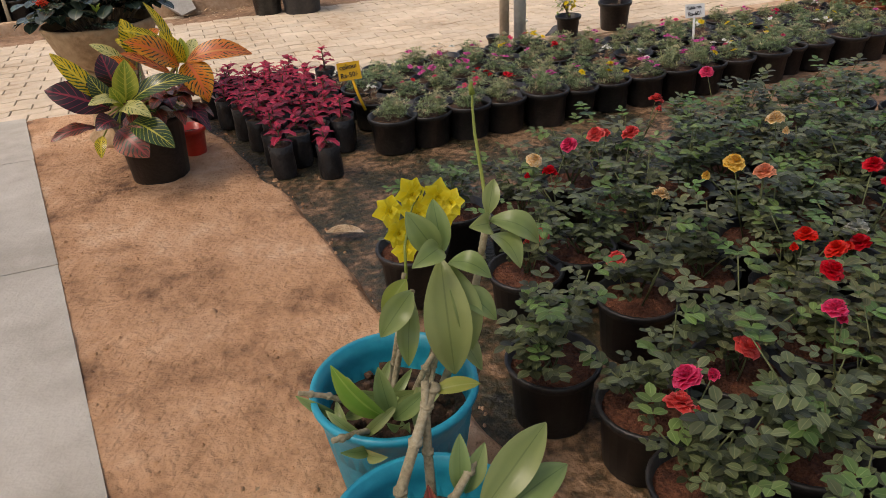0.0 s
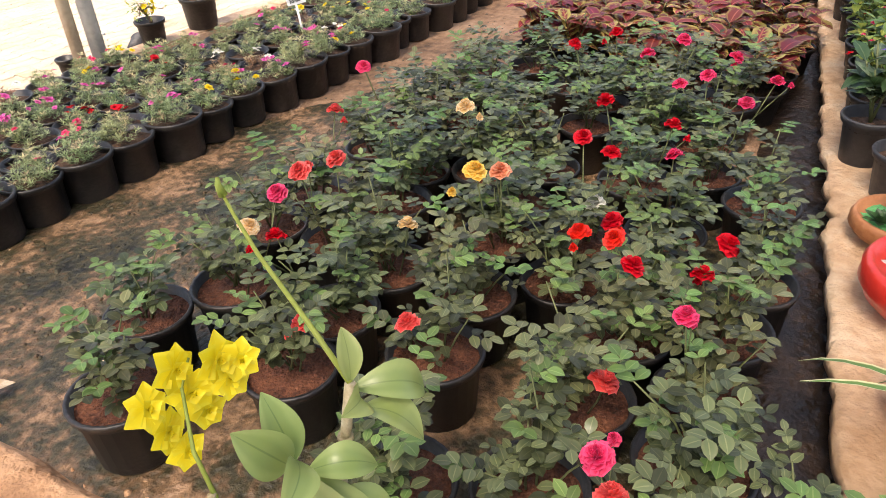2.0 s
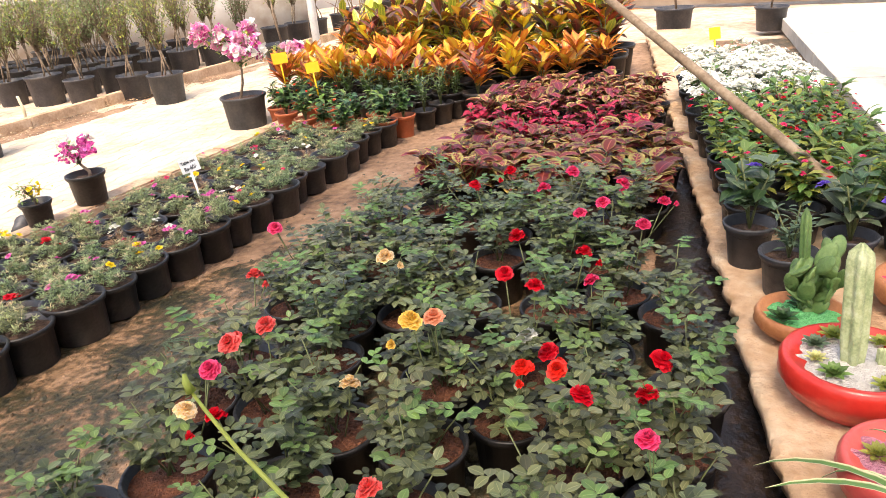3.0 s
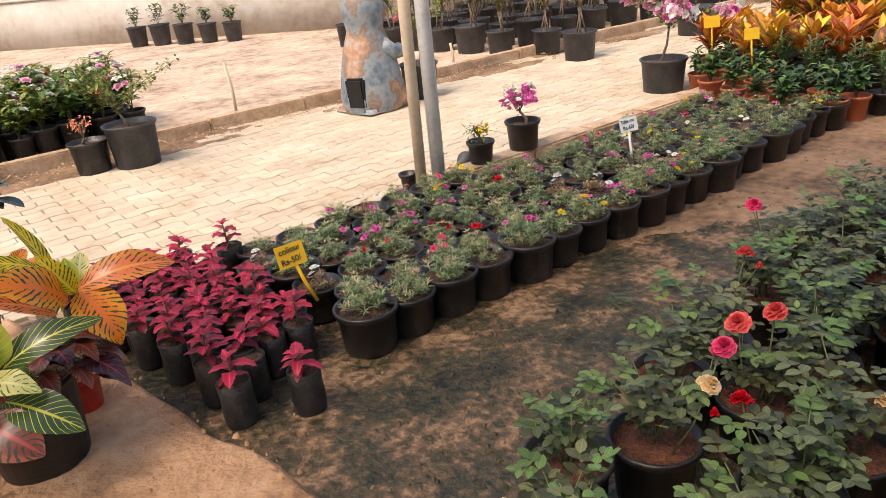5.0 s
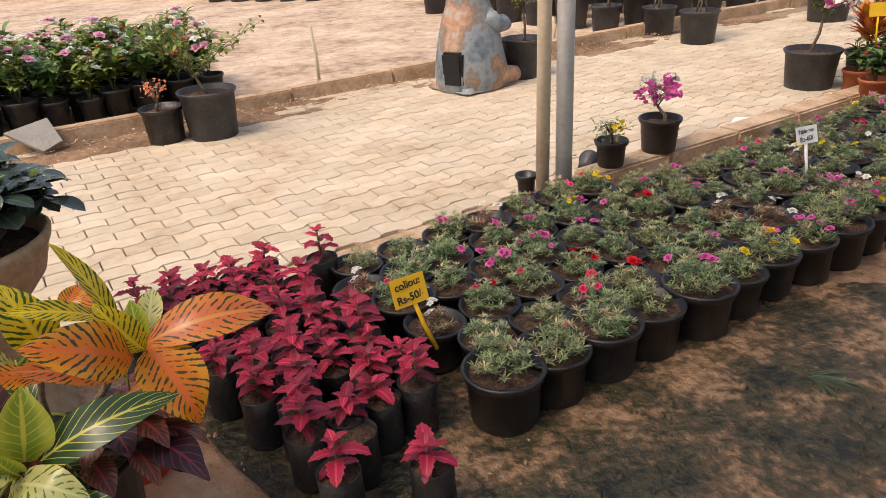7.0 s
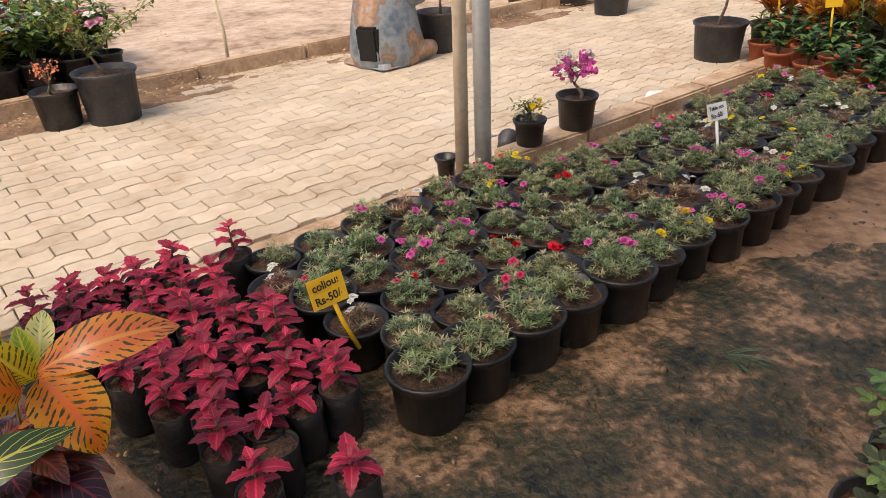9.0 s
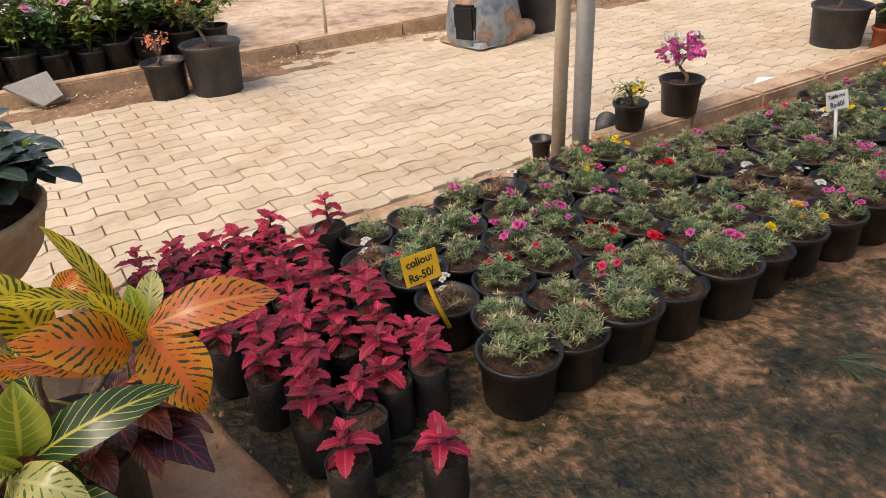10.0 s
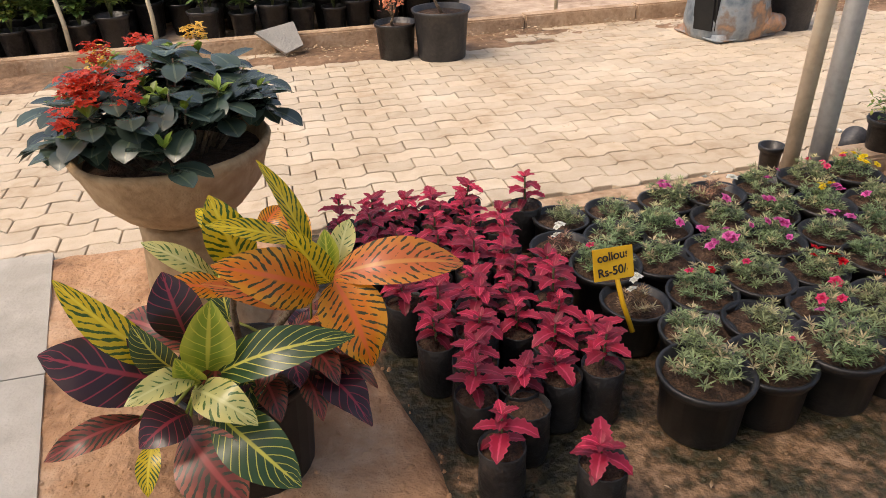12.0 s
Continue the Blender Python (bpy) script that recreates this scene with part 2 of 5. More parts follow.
LF = dict(
    rose=leafmat("rose_leaf", (0.098, 0.122, 0.054), (0.17, 0.18, 0.085), (0.115, 0.132, 0.06), 0.33, 0.7, hue=0.03),
    roselight=leafmat("young_rose_leaf", (0.12, 0.22, 0.06), (0.2, 0.3, 0.1), (0.14, 0.23, 0.07), 0.42, 0.35),
    moss=leafmat("moss_rose_leaf", (0.215, 0.285, 0.125), (0.32, 0.37, 0.19), (0.255, 0.305, 0.145), 0.48, 0.6, hue=0.03),
    mosstip=leafmat("pale_moss_rose_tip", (0.42, 0.41, 0.20), (0.48, 0.46, 0.24), (0.50, 0.40, 0.24), 0.5, 0.5, hue=0.02),
    mosswarm=leafmat("reddish_moss_rose_leaf", (0.30, 0.20, 0.11), (0.36, 0.26, 0.15), (0.36, 0.17, 0.11), 0.5, 0.5, hue=0.02),
    coleus=leafmat("burgundy_coleus_leaf", (0.35, 0.012, 0.040), (0.56, 0.05, 0.11), (0.42, 0.03, 0.07), 0.5, 0.6, ribw=0.08, edgew=0.13, trans=0.2, hue=0.0),
    coleusmix=leafmat("variegated_coleus_leaf", (0.17, 0.020, 0.032), (0.36, 0.10, 0.06), (0.36, 0.27, 0.085), 0.5, 0.45, edgew=0.34, blotch=((0.30, 0.24, 0.06), 0.62, 30)),
    coleusdark=leafmat("dark_red_coleus_leaf", (0.17, 0.022, 0.03), (0.35, 0.07, 0.06), (0.24, 0.13, 0.045), 0.5, 0.4, edgew=0.16),
    croyel=leafmat("yellow_green_croton_leaf", (0.62, 0.47, 0.02), (0.70, 0.58, 0.05), (0.60, 0.46, 0.02), 0.32, 0.16, blotch=((0.04, 0.10, 0.015), 0.58, 75), trans=0.18, hue=0.0),
    croora=leafmat("orange_croton_leaf", (0.70, 0.20, 0.012), (0.75, 0.16, 0.04), (0.70, 0.30, 0.02), 0.32, 0.16, blotch=((0.05, 0.055, 0.02), 0.63, 80), trans=0.18, hue=0.0),
    cropink=leafmat("salmon_croton_leaf", (0.66, 0.17, 0.055), (0.70, 0.30, 0.08), (0.68, 0.24, 0.045), 0.32, 0.14, blotch=((0.06, 0.06, 0.025), 0.65, 80), trans=0.18, hue=0.0),
    crogrn=leafmat("dark_green_croton_leaf", (0.022, 0.06, 0.022), (0.50, 0.48, 0.08), (0.028, 0.07, 0.024), 0.28, 0.2, ribw=0.045, veins=11.0, trans=0.1, hue=0.0),
    crolite=leafmat("lime_croton_leaf", (0.22, 0.32, 0.03), (0.55, 0.55, 0.08), (0.42, 0.46, 0.06), 0.3, 0.15, veins=9.0, trans=0.2, hue=0.0),
    cropale=leafmat("cream_croton_leaf", (0.52, 0.52, 0.20), (0.62, 0.62, 0.28), (0.60, 0.56, 0.20), 0.3, 0.12, blotch=((0.08, 0.16, 0.035), 0.68, 60), trans=0.2, hue=0.0),
    cropur=leafmat("purple_black_croton_leaf", (0.028, 0.013, 0.02), (0.26, 0.03, 0.05), (0.035, 0.016, 0.02), 0.28, 0.2, ribw=0.05, veins=8.0, trans=0.06, hue=0.0),
    crored=leafmat("red_bronze_croton_leaf", (0.17, 0.035, 0.025), (0.32, 0.06, 0.05), (0.30, 0.08, 0.045), 0.34, 0.2, blotch=((0.035, 0.04, 0.02), 0.58, 70), trans=0.1, hue=0.0),
    farcro=leafmat("gold_croton_leaf", (0.62, 0.38, 0.03), (0.68, 0.48, 0.08), (0.55, 0.24, 0.03), 0.4, 0.45, trans=0.3, hue=0.04),
    farcro2=leafmat("orange_red_croton_leaf", (0.48, 0.15, 0.025), (0.6, 0.25, 0.05), (0.40, 0.10, 0.03), 0.4, 0.5, trans=0.25, hue=0.03),
    farcro3=leafmat("bronze_croton_leaf", (0.12, 0.035, 0.03), (0.26, 0.07, 0.04), (0.10, 0.07, 0.03), 0.4, 0.5, trans=0.15, hue=0.02),
    ixora=leafmat("dark_glossy_leaf", (0.046, 0.074, 0.054), (0.10, 0.13, 0.08), (0.056, 0.084, 0.062), 0.27, 0.5, trans=0.08),
    ixnew=leafmat("fresh_green_leaf", (0.20, 0.34, 0.04), (0.3, 0.42, 0.08), (0.24, 0.36, 0.05), 0.38, 0.25),
    orchid=leafmat("thick_orchid_leaf", (0.19, 0.26, 0.085), (0.13, 0.19, 0.06), (0.24, 0.31, 0.11), 0.33, 0.3, ribw=0.03, trans=0.25),
    green=leafmat("mid_green_leaf", (0.11, 0.205, 0.045), (0.18, 0.27, 0.09), (0.13, 0.22, 0.055), 0.45, 0.45),
    deep=leafmat("deep_green_leaf", (0.035, 0.085, 0.028), (0.10, 0.15, 0.06), (0.04, 0.09, 0.03), 0.45, 0.4),
    yelgreen=leafmat("yellow_green_leaf", (0.27, 0.32, 0.06), (0.32, 0.36, 0.1), (0.30, 0.33, 0.07), 0.5, 0.35, trans=0.35),
    greygrn=leafmat("grey_green_leaf", (0.10, 0.15, 0.085), (0.16, 0.21, 0.12), (0.11, 0.16, 0.09), 0.5, 0.3),
    sapling=leafmat("dusty_green_leaf", (0.13, 0.19, 0.06), (0.2, 0.25, 0.1), (0.15, 0.2, 0.07), 0.6, 0.45, trans=0.35),
    spider=leafmat("striped_spider_leaf", (0.12, 0.22, 0.05), (0.16, 0.26, 0.06), (0.62, 0.60, 0.36), 0.4, 0.1, ribw=0.02, edgew=0.26),
)
def petal(name, c, c2=None, t=0.3, isl=0.16):
    return leafmat(name, c, c2 or c, c2 or c, 0.5, isl, ribw=0.01, edgew=0.3, trans=t, hue=0.0)
PT = dict(
    red=petal("red_petal", (0.58, 0.0, 0.012), (0.66, 0.004, 0.02)), orange=petal("orange_red_petal", (0.70, 0.012, 0.006), (0.76, 0.025, 0.01)),
    pink=petal("hot_pink_petal", (0.70, 0.02, 0.11), (0.78, 0.07, 0.20)), coral=petal("coral_petal", (0.74, 0.065, 0.06), (0.78, 0.13, 0.12)),
    cream=petal("cream_petal", (0.80, 0.52, 0.20), (0.82, 0.66, 0.42)), yellow=petal("yellow_petal", (0.80, 0.46, 0.05), (0.82, 0.58, 0.14)),
    white=petal("white_petal", (0.80, 0.80, 0.70), (0.84, 0.84, 0.80)), peach=petal("peach_petal", (0.78, 0.27, 0.13), (0.80, 0.36, 0.22)),
    orchid=petal("yellow_orchid_petal", (0.78, 0.66, 0.02), (0.80, 0.72, 0.05), 0.35), magenta=petal("magenta_bract", (0.70, 0.08, 0.36), (0.76, 0.20, 0.48), 0.35, 0.25),
    palepink=petal("pale_pink_bract", (0.74, 0.30, 0.48), (0.80, 0.48, 0.60), 0.35, 0.2), purple=petal("violet_petal", (0.10, 0.045, 0.40), (0.16, 0.09, 0.50)),
    lemon=petal("lemon_petal", (0.82, 0.58, 0.01), (0.84, 0.68, 0.03)), ixred=petal("scarlet_petal", (0.66, 0.045, 0.02), (0.72, 0.09, 0.03)),
)

# ---- mesh helpers ----
class Build:
    """Collects quads with leaf coordinates and makes one mesh."""
    def __init__(self):
        self.v, self.f, self.uv = [], [], []

    def grid(self, rows, uvs, close=False):
        o, n = len(self.v), len(rows[0])
        for r, u in zip(rows, uvs):
            self.v += [tuple(p) for p in r]; self.uv += u
        for i in range(len(rows) - 1):
            for j in range(n if close else n - 1):
                k = (j + 1) % n
                self.f.append((o + i * n + j, o + i * n + k, o + (i + 1) * n + k, o + (i + 1) * n + j))

    def leaf(self, base, way, length, width, droop=0.4, fold=0.2, n=3, peak=0.45, up=None, twist=0.0, tooth=0.0, wave=0.0):
        """A leaf blade that leaves base along way and bends down; fold lifts its halves; peak is where it is widest."""
        d = Vector(way).normalized()
        upv = Vector(up) if up else Vector((0, 0, 1))
        side = d.cross(upv)
        if side.length < 1e-3: side = Vector((1, 0, 0))
        side.normalize()
        if twist: side = Matrix.Rotation(twist, 3, d) @ side
        p, rows, uvs = Vector(base), [], []
        for i in range(n + 1):
            s = i / n
            nor = side.cross(d).normalized()
            w = width * 0.5 * (math.sin(math.pi * s ** (math.log(0.5) / math.log(peak))) ** 0.65 if 0 < s < 1 else 0.05)
            if tooth and i % 2: w *= 1 - tooth
            lift = nor * (fold * w)
            wv = nor * (wave * width * math.sin(s * 17.0))
            rows.append((p - side * w + lift + wv, p, p + side * w + lift - wv))
            uvs.append([(s, 0.0), (s, 0.5), (s, 1.0)])
            p = p + d * (length / n)
            d = (Matrix.Rotation(-droop / n, 3, side) @ d).normalized()
        self.grid(rows, uvs)

    def tube(self, pts, r0, r1=None, sides=6):
        r1 = r0 if r1 is None else r1
        rows, uvs = [], []
        pts = [Vector(p) for p in pts]
        for i, p in enumerate(pts):
            d = (pts[min(i + 1, len(pts) - 1)] - pts[max(i - 1, 0)]).normalized()
            a = d.orthogonal().normalized() if abs(d.z) > 0.9 else d.cross(Vector((0, 0, 1))).normalized()
            if abs(d.z) > 0.9: a = (Vector((1, 0, 0)) - d * d.x).normalized()
            b = d.cross(a)
            r = r0 + (r1 - r0) * i / (len(pts) - 1)
            rows.append([p + (a * math.cos(t) + b * math.sin(t)) * r for t in [2 * math.pi * k / sides for k in range(sides)]])
            uvs.append([(i / (len(pts) - 1), k / sides) for k in range(sides)])
        o = len(self.v)
        self.grid(rows, uvs, True)
        self.f.append(tuple(range(o + sides - 1, o - 1, -1)))
        self.f.append(tuple(range(len(self.v) - sides, len(self.v))))

    def lathe(self, prof, sides=24, c=(0, 0, 0), wob=0.0):
        rows, uvs = [], []
        for i, (r, z) in enumerate(prof):
            rows.append([(c[0] + r * math.cos(t) * (1 + wob * math.sin(3 * t + z * 20)), c[1] + r * math.sin(t) * (1 + wob * math.sin(5 * t + 1 + z * 30)), c[2] + z)
                         for t in [2 * math.pi * k / sides for k in range(sides)]])
            uvs.append([(i / len(prof), k / sides) for k in range(sides)])
        o = len(self.v)
        self.grid(rows, uvs, True)
        self.f.append(tuple(range(o + sides - 1, o - 1, -1)))
        self.f.append(tuple(range(len(self.v) - sides, len(self.v))))

    def box(self, c, s, rz=0.0, bevel=0.0):
        m = Matrix.Translation(c) @ Matrix.Rotation(rz, 4, "Z")
        bm = bmesh.new()
        bmesh.ops.create_cube(bm, size=1, matrix=m @ Matrix.Diagonal((*s, 1)))
        if bevel: bmesh.ops.bevel(bm, geom=bm.edges[:], offset=bevel, segments=2, affect="EDGES")
        self.take(bm)

    def take(self, bm):
        o = len(self.v)
        bm.verts.index_update()
        self.v += [tuple(v.co) for v in bm.verts]; self.uv += [(0.5, 0.3)] * len(bm.verts)
        self.f += [tuple(o + v.index for v in f.verts) for f in bm.faces]
        bm.free()

    def mesh(self, name, material, smooth=True):
        me = bpy.data.meshes.new(name)
        me.from_pydata(self.v, [], self.f)
        li = np.zeros(len(me.loops), dtype=np.int32)
        me.loops.foreach_get("vertex_index", li)
        uv = me.uv_layers.new(name="UVMap")
        uv.data.foreach_set("uv", np.array(self.uv, dtype=np.float32)[li].ravel())
        me.polygons.foreach_set("use_smooth", [smooth] * len(me.polygons))
        me.materials.append(material)
        me.update()
        return me


def part(name, b, material, parent=None, label="", smooth=True):
    ob = new(name, b.mesh(name, material, smooth) if isinstance(b, Build) else b)
    if parent: ob.parent = parent
    if label: ob["label"] = label
    return ob


def thing(name, label, category, group="", kind=""):
    return tagged(new(name), label, category, group, kind)


def put(ob, x, y, z=0.0, rz=0.0, s=1.0, rx=0.0, ry=0.0):
    ob.matrix_basis = pose(x, y, z, rx, ry, rz) @ Matrix.Scale(s, 4)
    return ob


def ob_copy(src, x, y, z=0.0, rz=0.0, s=1.0, rx=0.0, ry=0.0):
    c = copy_thing(src, pose(x, y, z, rx, ry, rz))
    c.scale = (s, s, s)
    return c


R = random.Random(7)
def uni(a, b): return R.uniform(a, b)
def around(a, el): return Vector((math.cos(a) * math.cos(el), math.sin(a) * math.cos(el), math.sin(el)))


def pot_prof(r, h, lip=0.012, taper=0.8, fill=0.04):
    rb = r * taper
    return [(rb * 0.3, 0.002), (rb * 0.96, 0.0), (rb, 0.006), (r * 0.97, h - 0.028), (r + lip * 0.5, h - 0.026), (r + lip, h - 0.006), (r + lip * 0.8, h), (r, h - 0.002), (r - 0.008, h - fill - 0.01), (r * 0.3, h - fill - 0.012)]


def soil(b, r, z, sides=20):
    rows, uvs = [], []
    for i in range(4):
        q = r * (1 - i / 3.2)
        rows.append([(q * math.cos(t), q * math.sin(t), z + (0.004 * i + 0.006 * noise.noise((q * 40 * math.cos(t), q * 40 * math.sin(t), z * 9)))) for t in [2 * math.pi * k / sides for k in range(sides)]])
        uvs.append([(0.5, 0.3)] * sides)
    b.grid(rows, uvs, True)
    b.f.append(tuple(range(len(b.v) - sides, len(b.v))))


def potted(name, label, cat, group, r, h, m="blackpot", s="soil", bag=False, taper=0.8, fill=0.04):
    t = thing(name, label, cat, group)
    b = Build()
    if bag:
        b.lathe([(r * 0.3, 0.001), (r * 0.95, 0.0), (r * 1.0, 0.012), (r * 1.03, h * 0.35), (r * 0.98, h * 0.7), (r * 1.02, h), (r * 0.985, h + 0.002), (r * 0.96, h - fill), (r * 0.3, h - fill - 0.003)], 18, wob=0.025)
    else:
        b.lathe(pot_prof(r, h, taper=taper, fill=fill), 24)
    part("grow_bag" if bag else "pot", b, M[m], t)
    b = Build(); soil(b, r * 0.965, h - fill)
    part("soil", b, M[s], t)
    return t


# ---- structure ----
def sheet(name, x0, x1, y0, y1, nx, ny, fz, m, edge=None, kind="structure", label="", cat="ground"):
    b = Build()
    rows = [[(x, y, fz(x, y)) for x in [(edge(y)[0] + (edge(y)[1] - edge(y)[0]) * i / nx if edge else x0 + (x1 - x0) * i / nx) for i in range(nx + 1)]]
            for y in [y0 + (y1 - y0) * j / ny for j in range(ny + 1)]]
    b.grid(rows, [[(0.5, 0.3)] * (nx + 1)] * (ny + 1))
    o = part(name, b, m)
    tagged(o, label, cat, "", kind)
    return o


def rough_z(x, y, amp, sc): return amp * (noise.noise((x * sc, y * sc, 1.3)) + 0.5 * noise.noise((x * sc * 2.7, y * sc * 2.7, 4.1)) + 0.3 * noise.noise((x * sc * 7, y * sc * 7, 7.7)))

sheet("ground", -300, 300, -300, 300, 8, 8, lambda x, y: -0.06, M["yard"], label="pale sandy ground running to the horizon")
DIRT = [(1.0, 0.83), (1.42, 0.75), (2.08, 0.64), (2.55, 0.59), (3.0, 0.535), (3.37, 0.44), (3.96, 0.33), (4.5, 0.16), (4.9, 0.06)]
def dirt_edge(y):
    if y <= DIRT[0][0]: return DIRT[0][1] + (DIRT[0][0] - y) * 0.15
    for (a, p), (c, q) in zip(DIRT, DIRT[1:]):
        if y <= c: return p + (q - p) * (y - a) / (c - a)
    return DIRT[-1][1]
def slab_edge(y): return -0.24 - (y - 1.53) * 0.176
def ledge_edge(x): return 0.66 + (x - 1.7) * 0.195
sheet("mud_floor", -0.4, 10, -1.5, 4.9, 200, 130, lambda x, y: rough_z(x, y, 0.010, 3.5), M["mud"], label="damp brown mud floor with dark wet and algae patches", cat="mud floor")
def dirt_z(x, y):
    e = dirt_edge(y) + 0.03 * noise.noise((y * 4, 2.0, 0.0))
    k = min(1.0, max(0.0, (e - x) / 0.05))
    return -0.03 + k * (0.062 + rough_z(x, y, 0.013, 4.0)) + (0 if k > 0 else -0.02)
sheet("dirt_path", 0, 0, -3, 4.93, 90, 220, dirt_z, M["dirt"], edge=lambda y: (slab_edge(y) - 0.03, dirt_edge(y) + 0.09), label="trodden sandy orange dirt path with pits", cat="path")
slabs = thing("concrete_walkway", "smooth grey concrete slab walkway beside the dirt path", "walkway", kind="structure")
for y0, y1 in ((-3.2, 0.2), (0.2, 1.5), (1.5, 2.85), (2.85, 4.17), (4.17, 4.99)):
    for k in range(2):
        b = Build()
        xs = [(slab_edge(y) - k * 1.5 + (0.008 * noise.noise((y * 3, k, 0)))) for y in (y0, y1)]
        bm = bmesh.new()
        vs = [bm.verts.new(p) for p in ((xs[0] - 1.494, y0 + 0.003, -0.05), (xs[0], y0 + 0.003, -0.05), (xs[1], y1 - 0.003, -0.05), (xs[1] - 1.494, y1 - 0.003, -0.05))]
        f = bm.faces.new(vs)
        ex = bmesh.ops.extrude_face_region(bm, geom=[f])
        for v in ex["geom"]:
            if isinstance(v, bmesh.types.BMVert): v.co.z = 0.04
        bmesh.ops.recalc_face_normals(bm, faces=bm.faces[:])
        b.take(bm)
        part("slab", b, M["concrete"], slabs, smooth=False)

def dry_z(x, y):
    k = min(1.0, max(0.0, (x - 2.55 + 0.9 * noise.noise((x * 0.9, y * 1.6, 2.0)) + 0.25 * noise.noise((x * 5, y * 5, 6.0))) / 0.5))
    return -0.03 + k * 0.036 + rough_z(x, y, 0.010, 3.5)
sheet("dry_trodden_mud", 1.6, 10, 1.0, 4.86, 150, 90, dry_z, M["drymud"], label="dry trodden tan mud between the beds", cat="mud floor")

# far yard behind the kerb
sheet("sandy_yard", -14, 30, 8.02, 30, 120, 80, lambda x, y: 0.05 + rough_z(x, y, 0.012, 1.5), M["yard"], label="bare pale sandy yard with dry litter", cat="yard")
b = Build()
for i in range(22):
    x0 = -9.0 + i * 1.02
    b.box((x0 + 0.5, 8.02 + 0.012 * math.sin(i * 2.3), 0.05), (1.01, 0.13, 0.17 + 0.012 * math.sin(i * 1.7)), 0.006 * math.sin(i * 3.1), 0.012)
tagged(part("far_kerb", b, M["kerb"], smooth=False), "sand-stained concrete kerb along the paved lane", "kerb", "", "structure")
b = Build()
for i in range(5):
    b.box((2.98 + i * 0.62, 4.80, 0.035), (0.615, 0.17, 0.11), 0.004 * math.sin(i * 4.0), 0.014)
b.box((1.4, 4.83, -0.005), (2.4, 0.14, 0.05), 0.0, 0.01)
tagged(part("near_kerb", b, M["kerb"], smooth=False), "low sandy concrete edging beside the potted rows", "kerb", "", "structure")
sheet("lane_bedding", -12, 16, 4.85, 7.98, 60, 20, lambda x, y: -0.008 + rough_z(x, y, 0.004, 2.0), M["joint"], label="sand bedding under the paved lane", cat="lane")
sheet("lane_litter_verge", -2.0, 8.6, 7.50, 7.97, 90, 8, lambda x, y: 0.004 + 0.008 * (y - 7.50) / 0.47 + rough_z(x, y, 0.02, 3.0), M["drymud"], label="sandy verge with dry leaf litter against the kerb", cat="verge")
# near-black, smoother strip laid over the mud along the ledge
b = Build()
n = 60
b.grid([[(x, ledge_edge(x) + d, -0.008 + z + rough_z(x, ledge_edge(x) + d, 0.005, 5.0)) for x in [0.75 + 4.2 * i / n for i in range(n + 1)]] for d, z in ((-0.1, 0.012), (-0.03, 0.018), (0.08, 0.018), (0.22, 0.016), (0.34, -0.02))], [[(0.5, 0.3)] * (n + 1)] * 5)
tagged(part("drain_channel", b, M["gapstrip"]), "dark strip of ground in the gap along the ledge", "mud floor", "", "structure")
# ledge with its walkway
ledge = Build()
n = 300
rows = []
for k, (dy, z) in enumerate(((-0.12, -0.02), (-0.07, 0.09), (0.0, 0.115), (-0.005, 0.147), (-0.03, 0.152), (-0.35, 0.15), (-0.7, 0.15))):
    rows.append([(x, ledge_edge(x) + dy + (0.035 * noise.noise((x * 4, 3, 0)) + 0.028 * noise.noise((x * 15, 5, 0)) if k < 5 else 0), z) for x in [0.6 + 9.5 * i / n for i in range(n + 1)]])
ledge.grid(rows, [[(0.5, 0.3)] * (n + 1)] * len(rows))
tagged(part("ledge", ledge, M["ledge"]), "rough mud-smeared raised concrete ledge beside the roses", "ledge", "", "structure")
walk2 = thing("side_walkway", "pale grey concrete slab walkway beside the flower ledge", "walkway", kind="structure")
for i in range(9):
    x0 = 0.6 + i * 1.25
    b = Build(); b.box((x0 + 0.62, 0.05 + 0.0 * i + (x0 - 4) * 0.10 - 0.95, 0.08), (1.24, 1.9, 0.15), 0.10, 0.004)
    part("slab", b, M["concrete"], walk2, smooth=False)
# shade roof on its posts
b = Build()
b.grid([[(x, y, 3.0 - 0.04 * y) for x in (-9, 0, 3.4)] for y in (-8, 0, 4.3)], [[(0.5, 0.3)] * 3] * 3)
tagged(part("shade_roof", b, M["net"]), "pale shade cloth roof over the plant beds", "shade roof", "", "structure")


def post(x, y, r, m, lean=(0, 0), h=2.9, name="shade_post", label="galvanised steel post holding the shade roof"):
    b = Build(); b.tube([(0, 0, -0.02), (lean[0] * 0.5, lean[1] * 0.5, h / 2), (lean[0], lean[1], h)], r, r, 20)
    t = thing(name, label, "post")
    part("pipe", b, m, t)
    if name == "shade_post":
        b = Build(); b.tube([(r * 0.7, -r * 0.9, 0.28), (r * 0.7, -r * 1.3, 0.28)], 0.008, 0.008, 6); part("bolt", b, M["steel"], t)
    return put(t, x, y)
post(2.43, 4.69, 0.043, M["steel"])
post(2.335, 4.75, 0.035, M["tanpole"], (0.02, -0.02), name="pipe", label="sand-stained plastic pipe standing against the steel post")
post(7.98, 6.0, 0.05, M["steel"])
post(-2.8, 4.7, 0.043, M["steel"])
post(6.3, -0.1, 0.05, M["steel"])

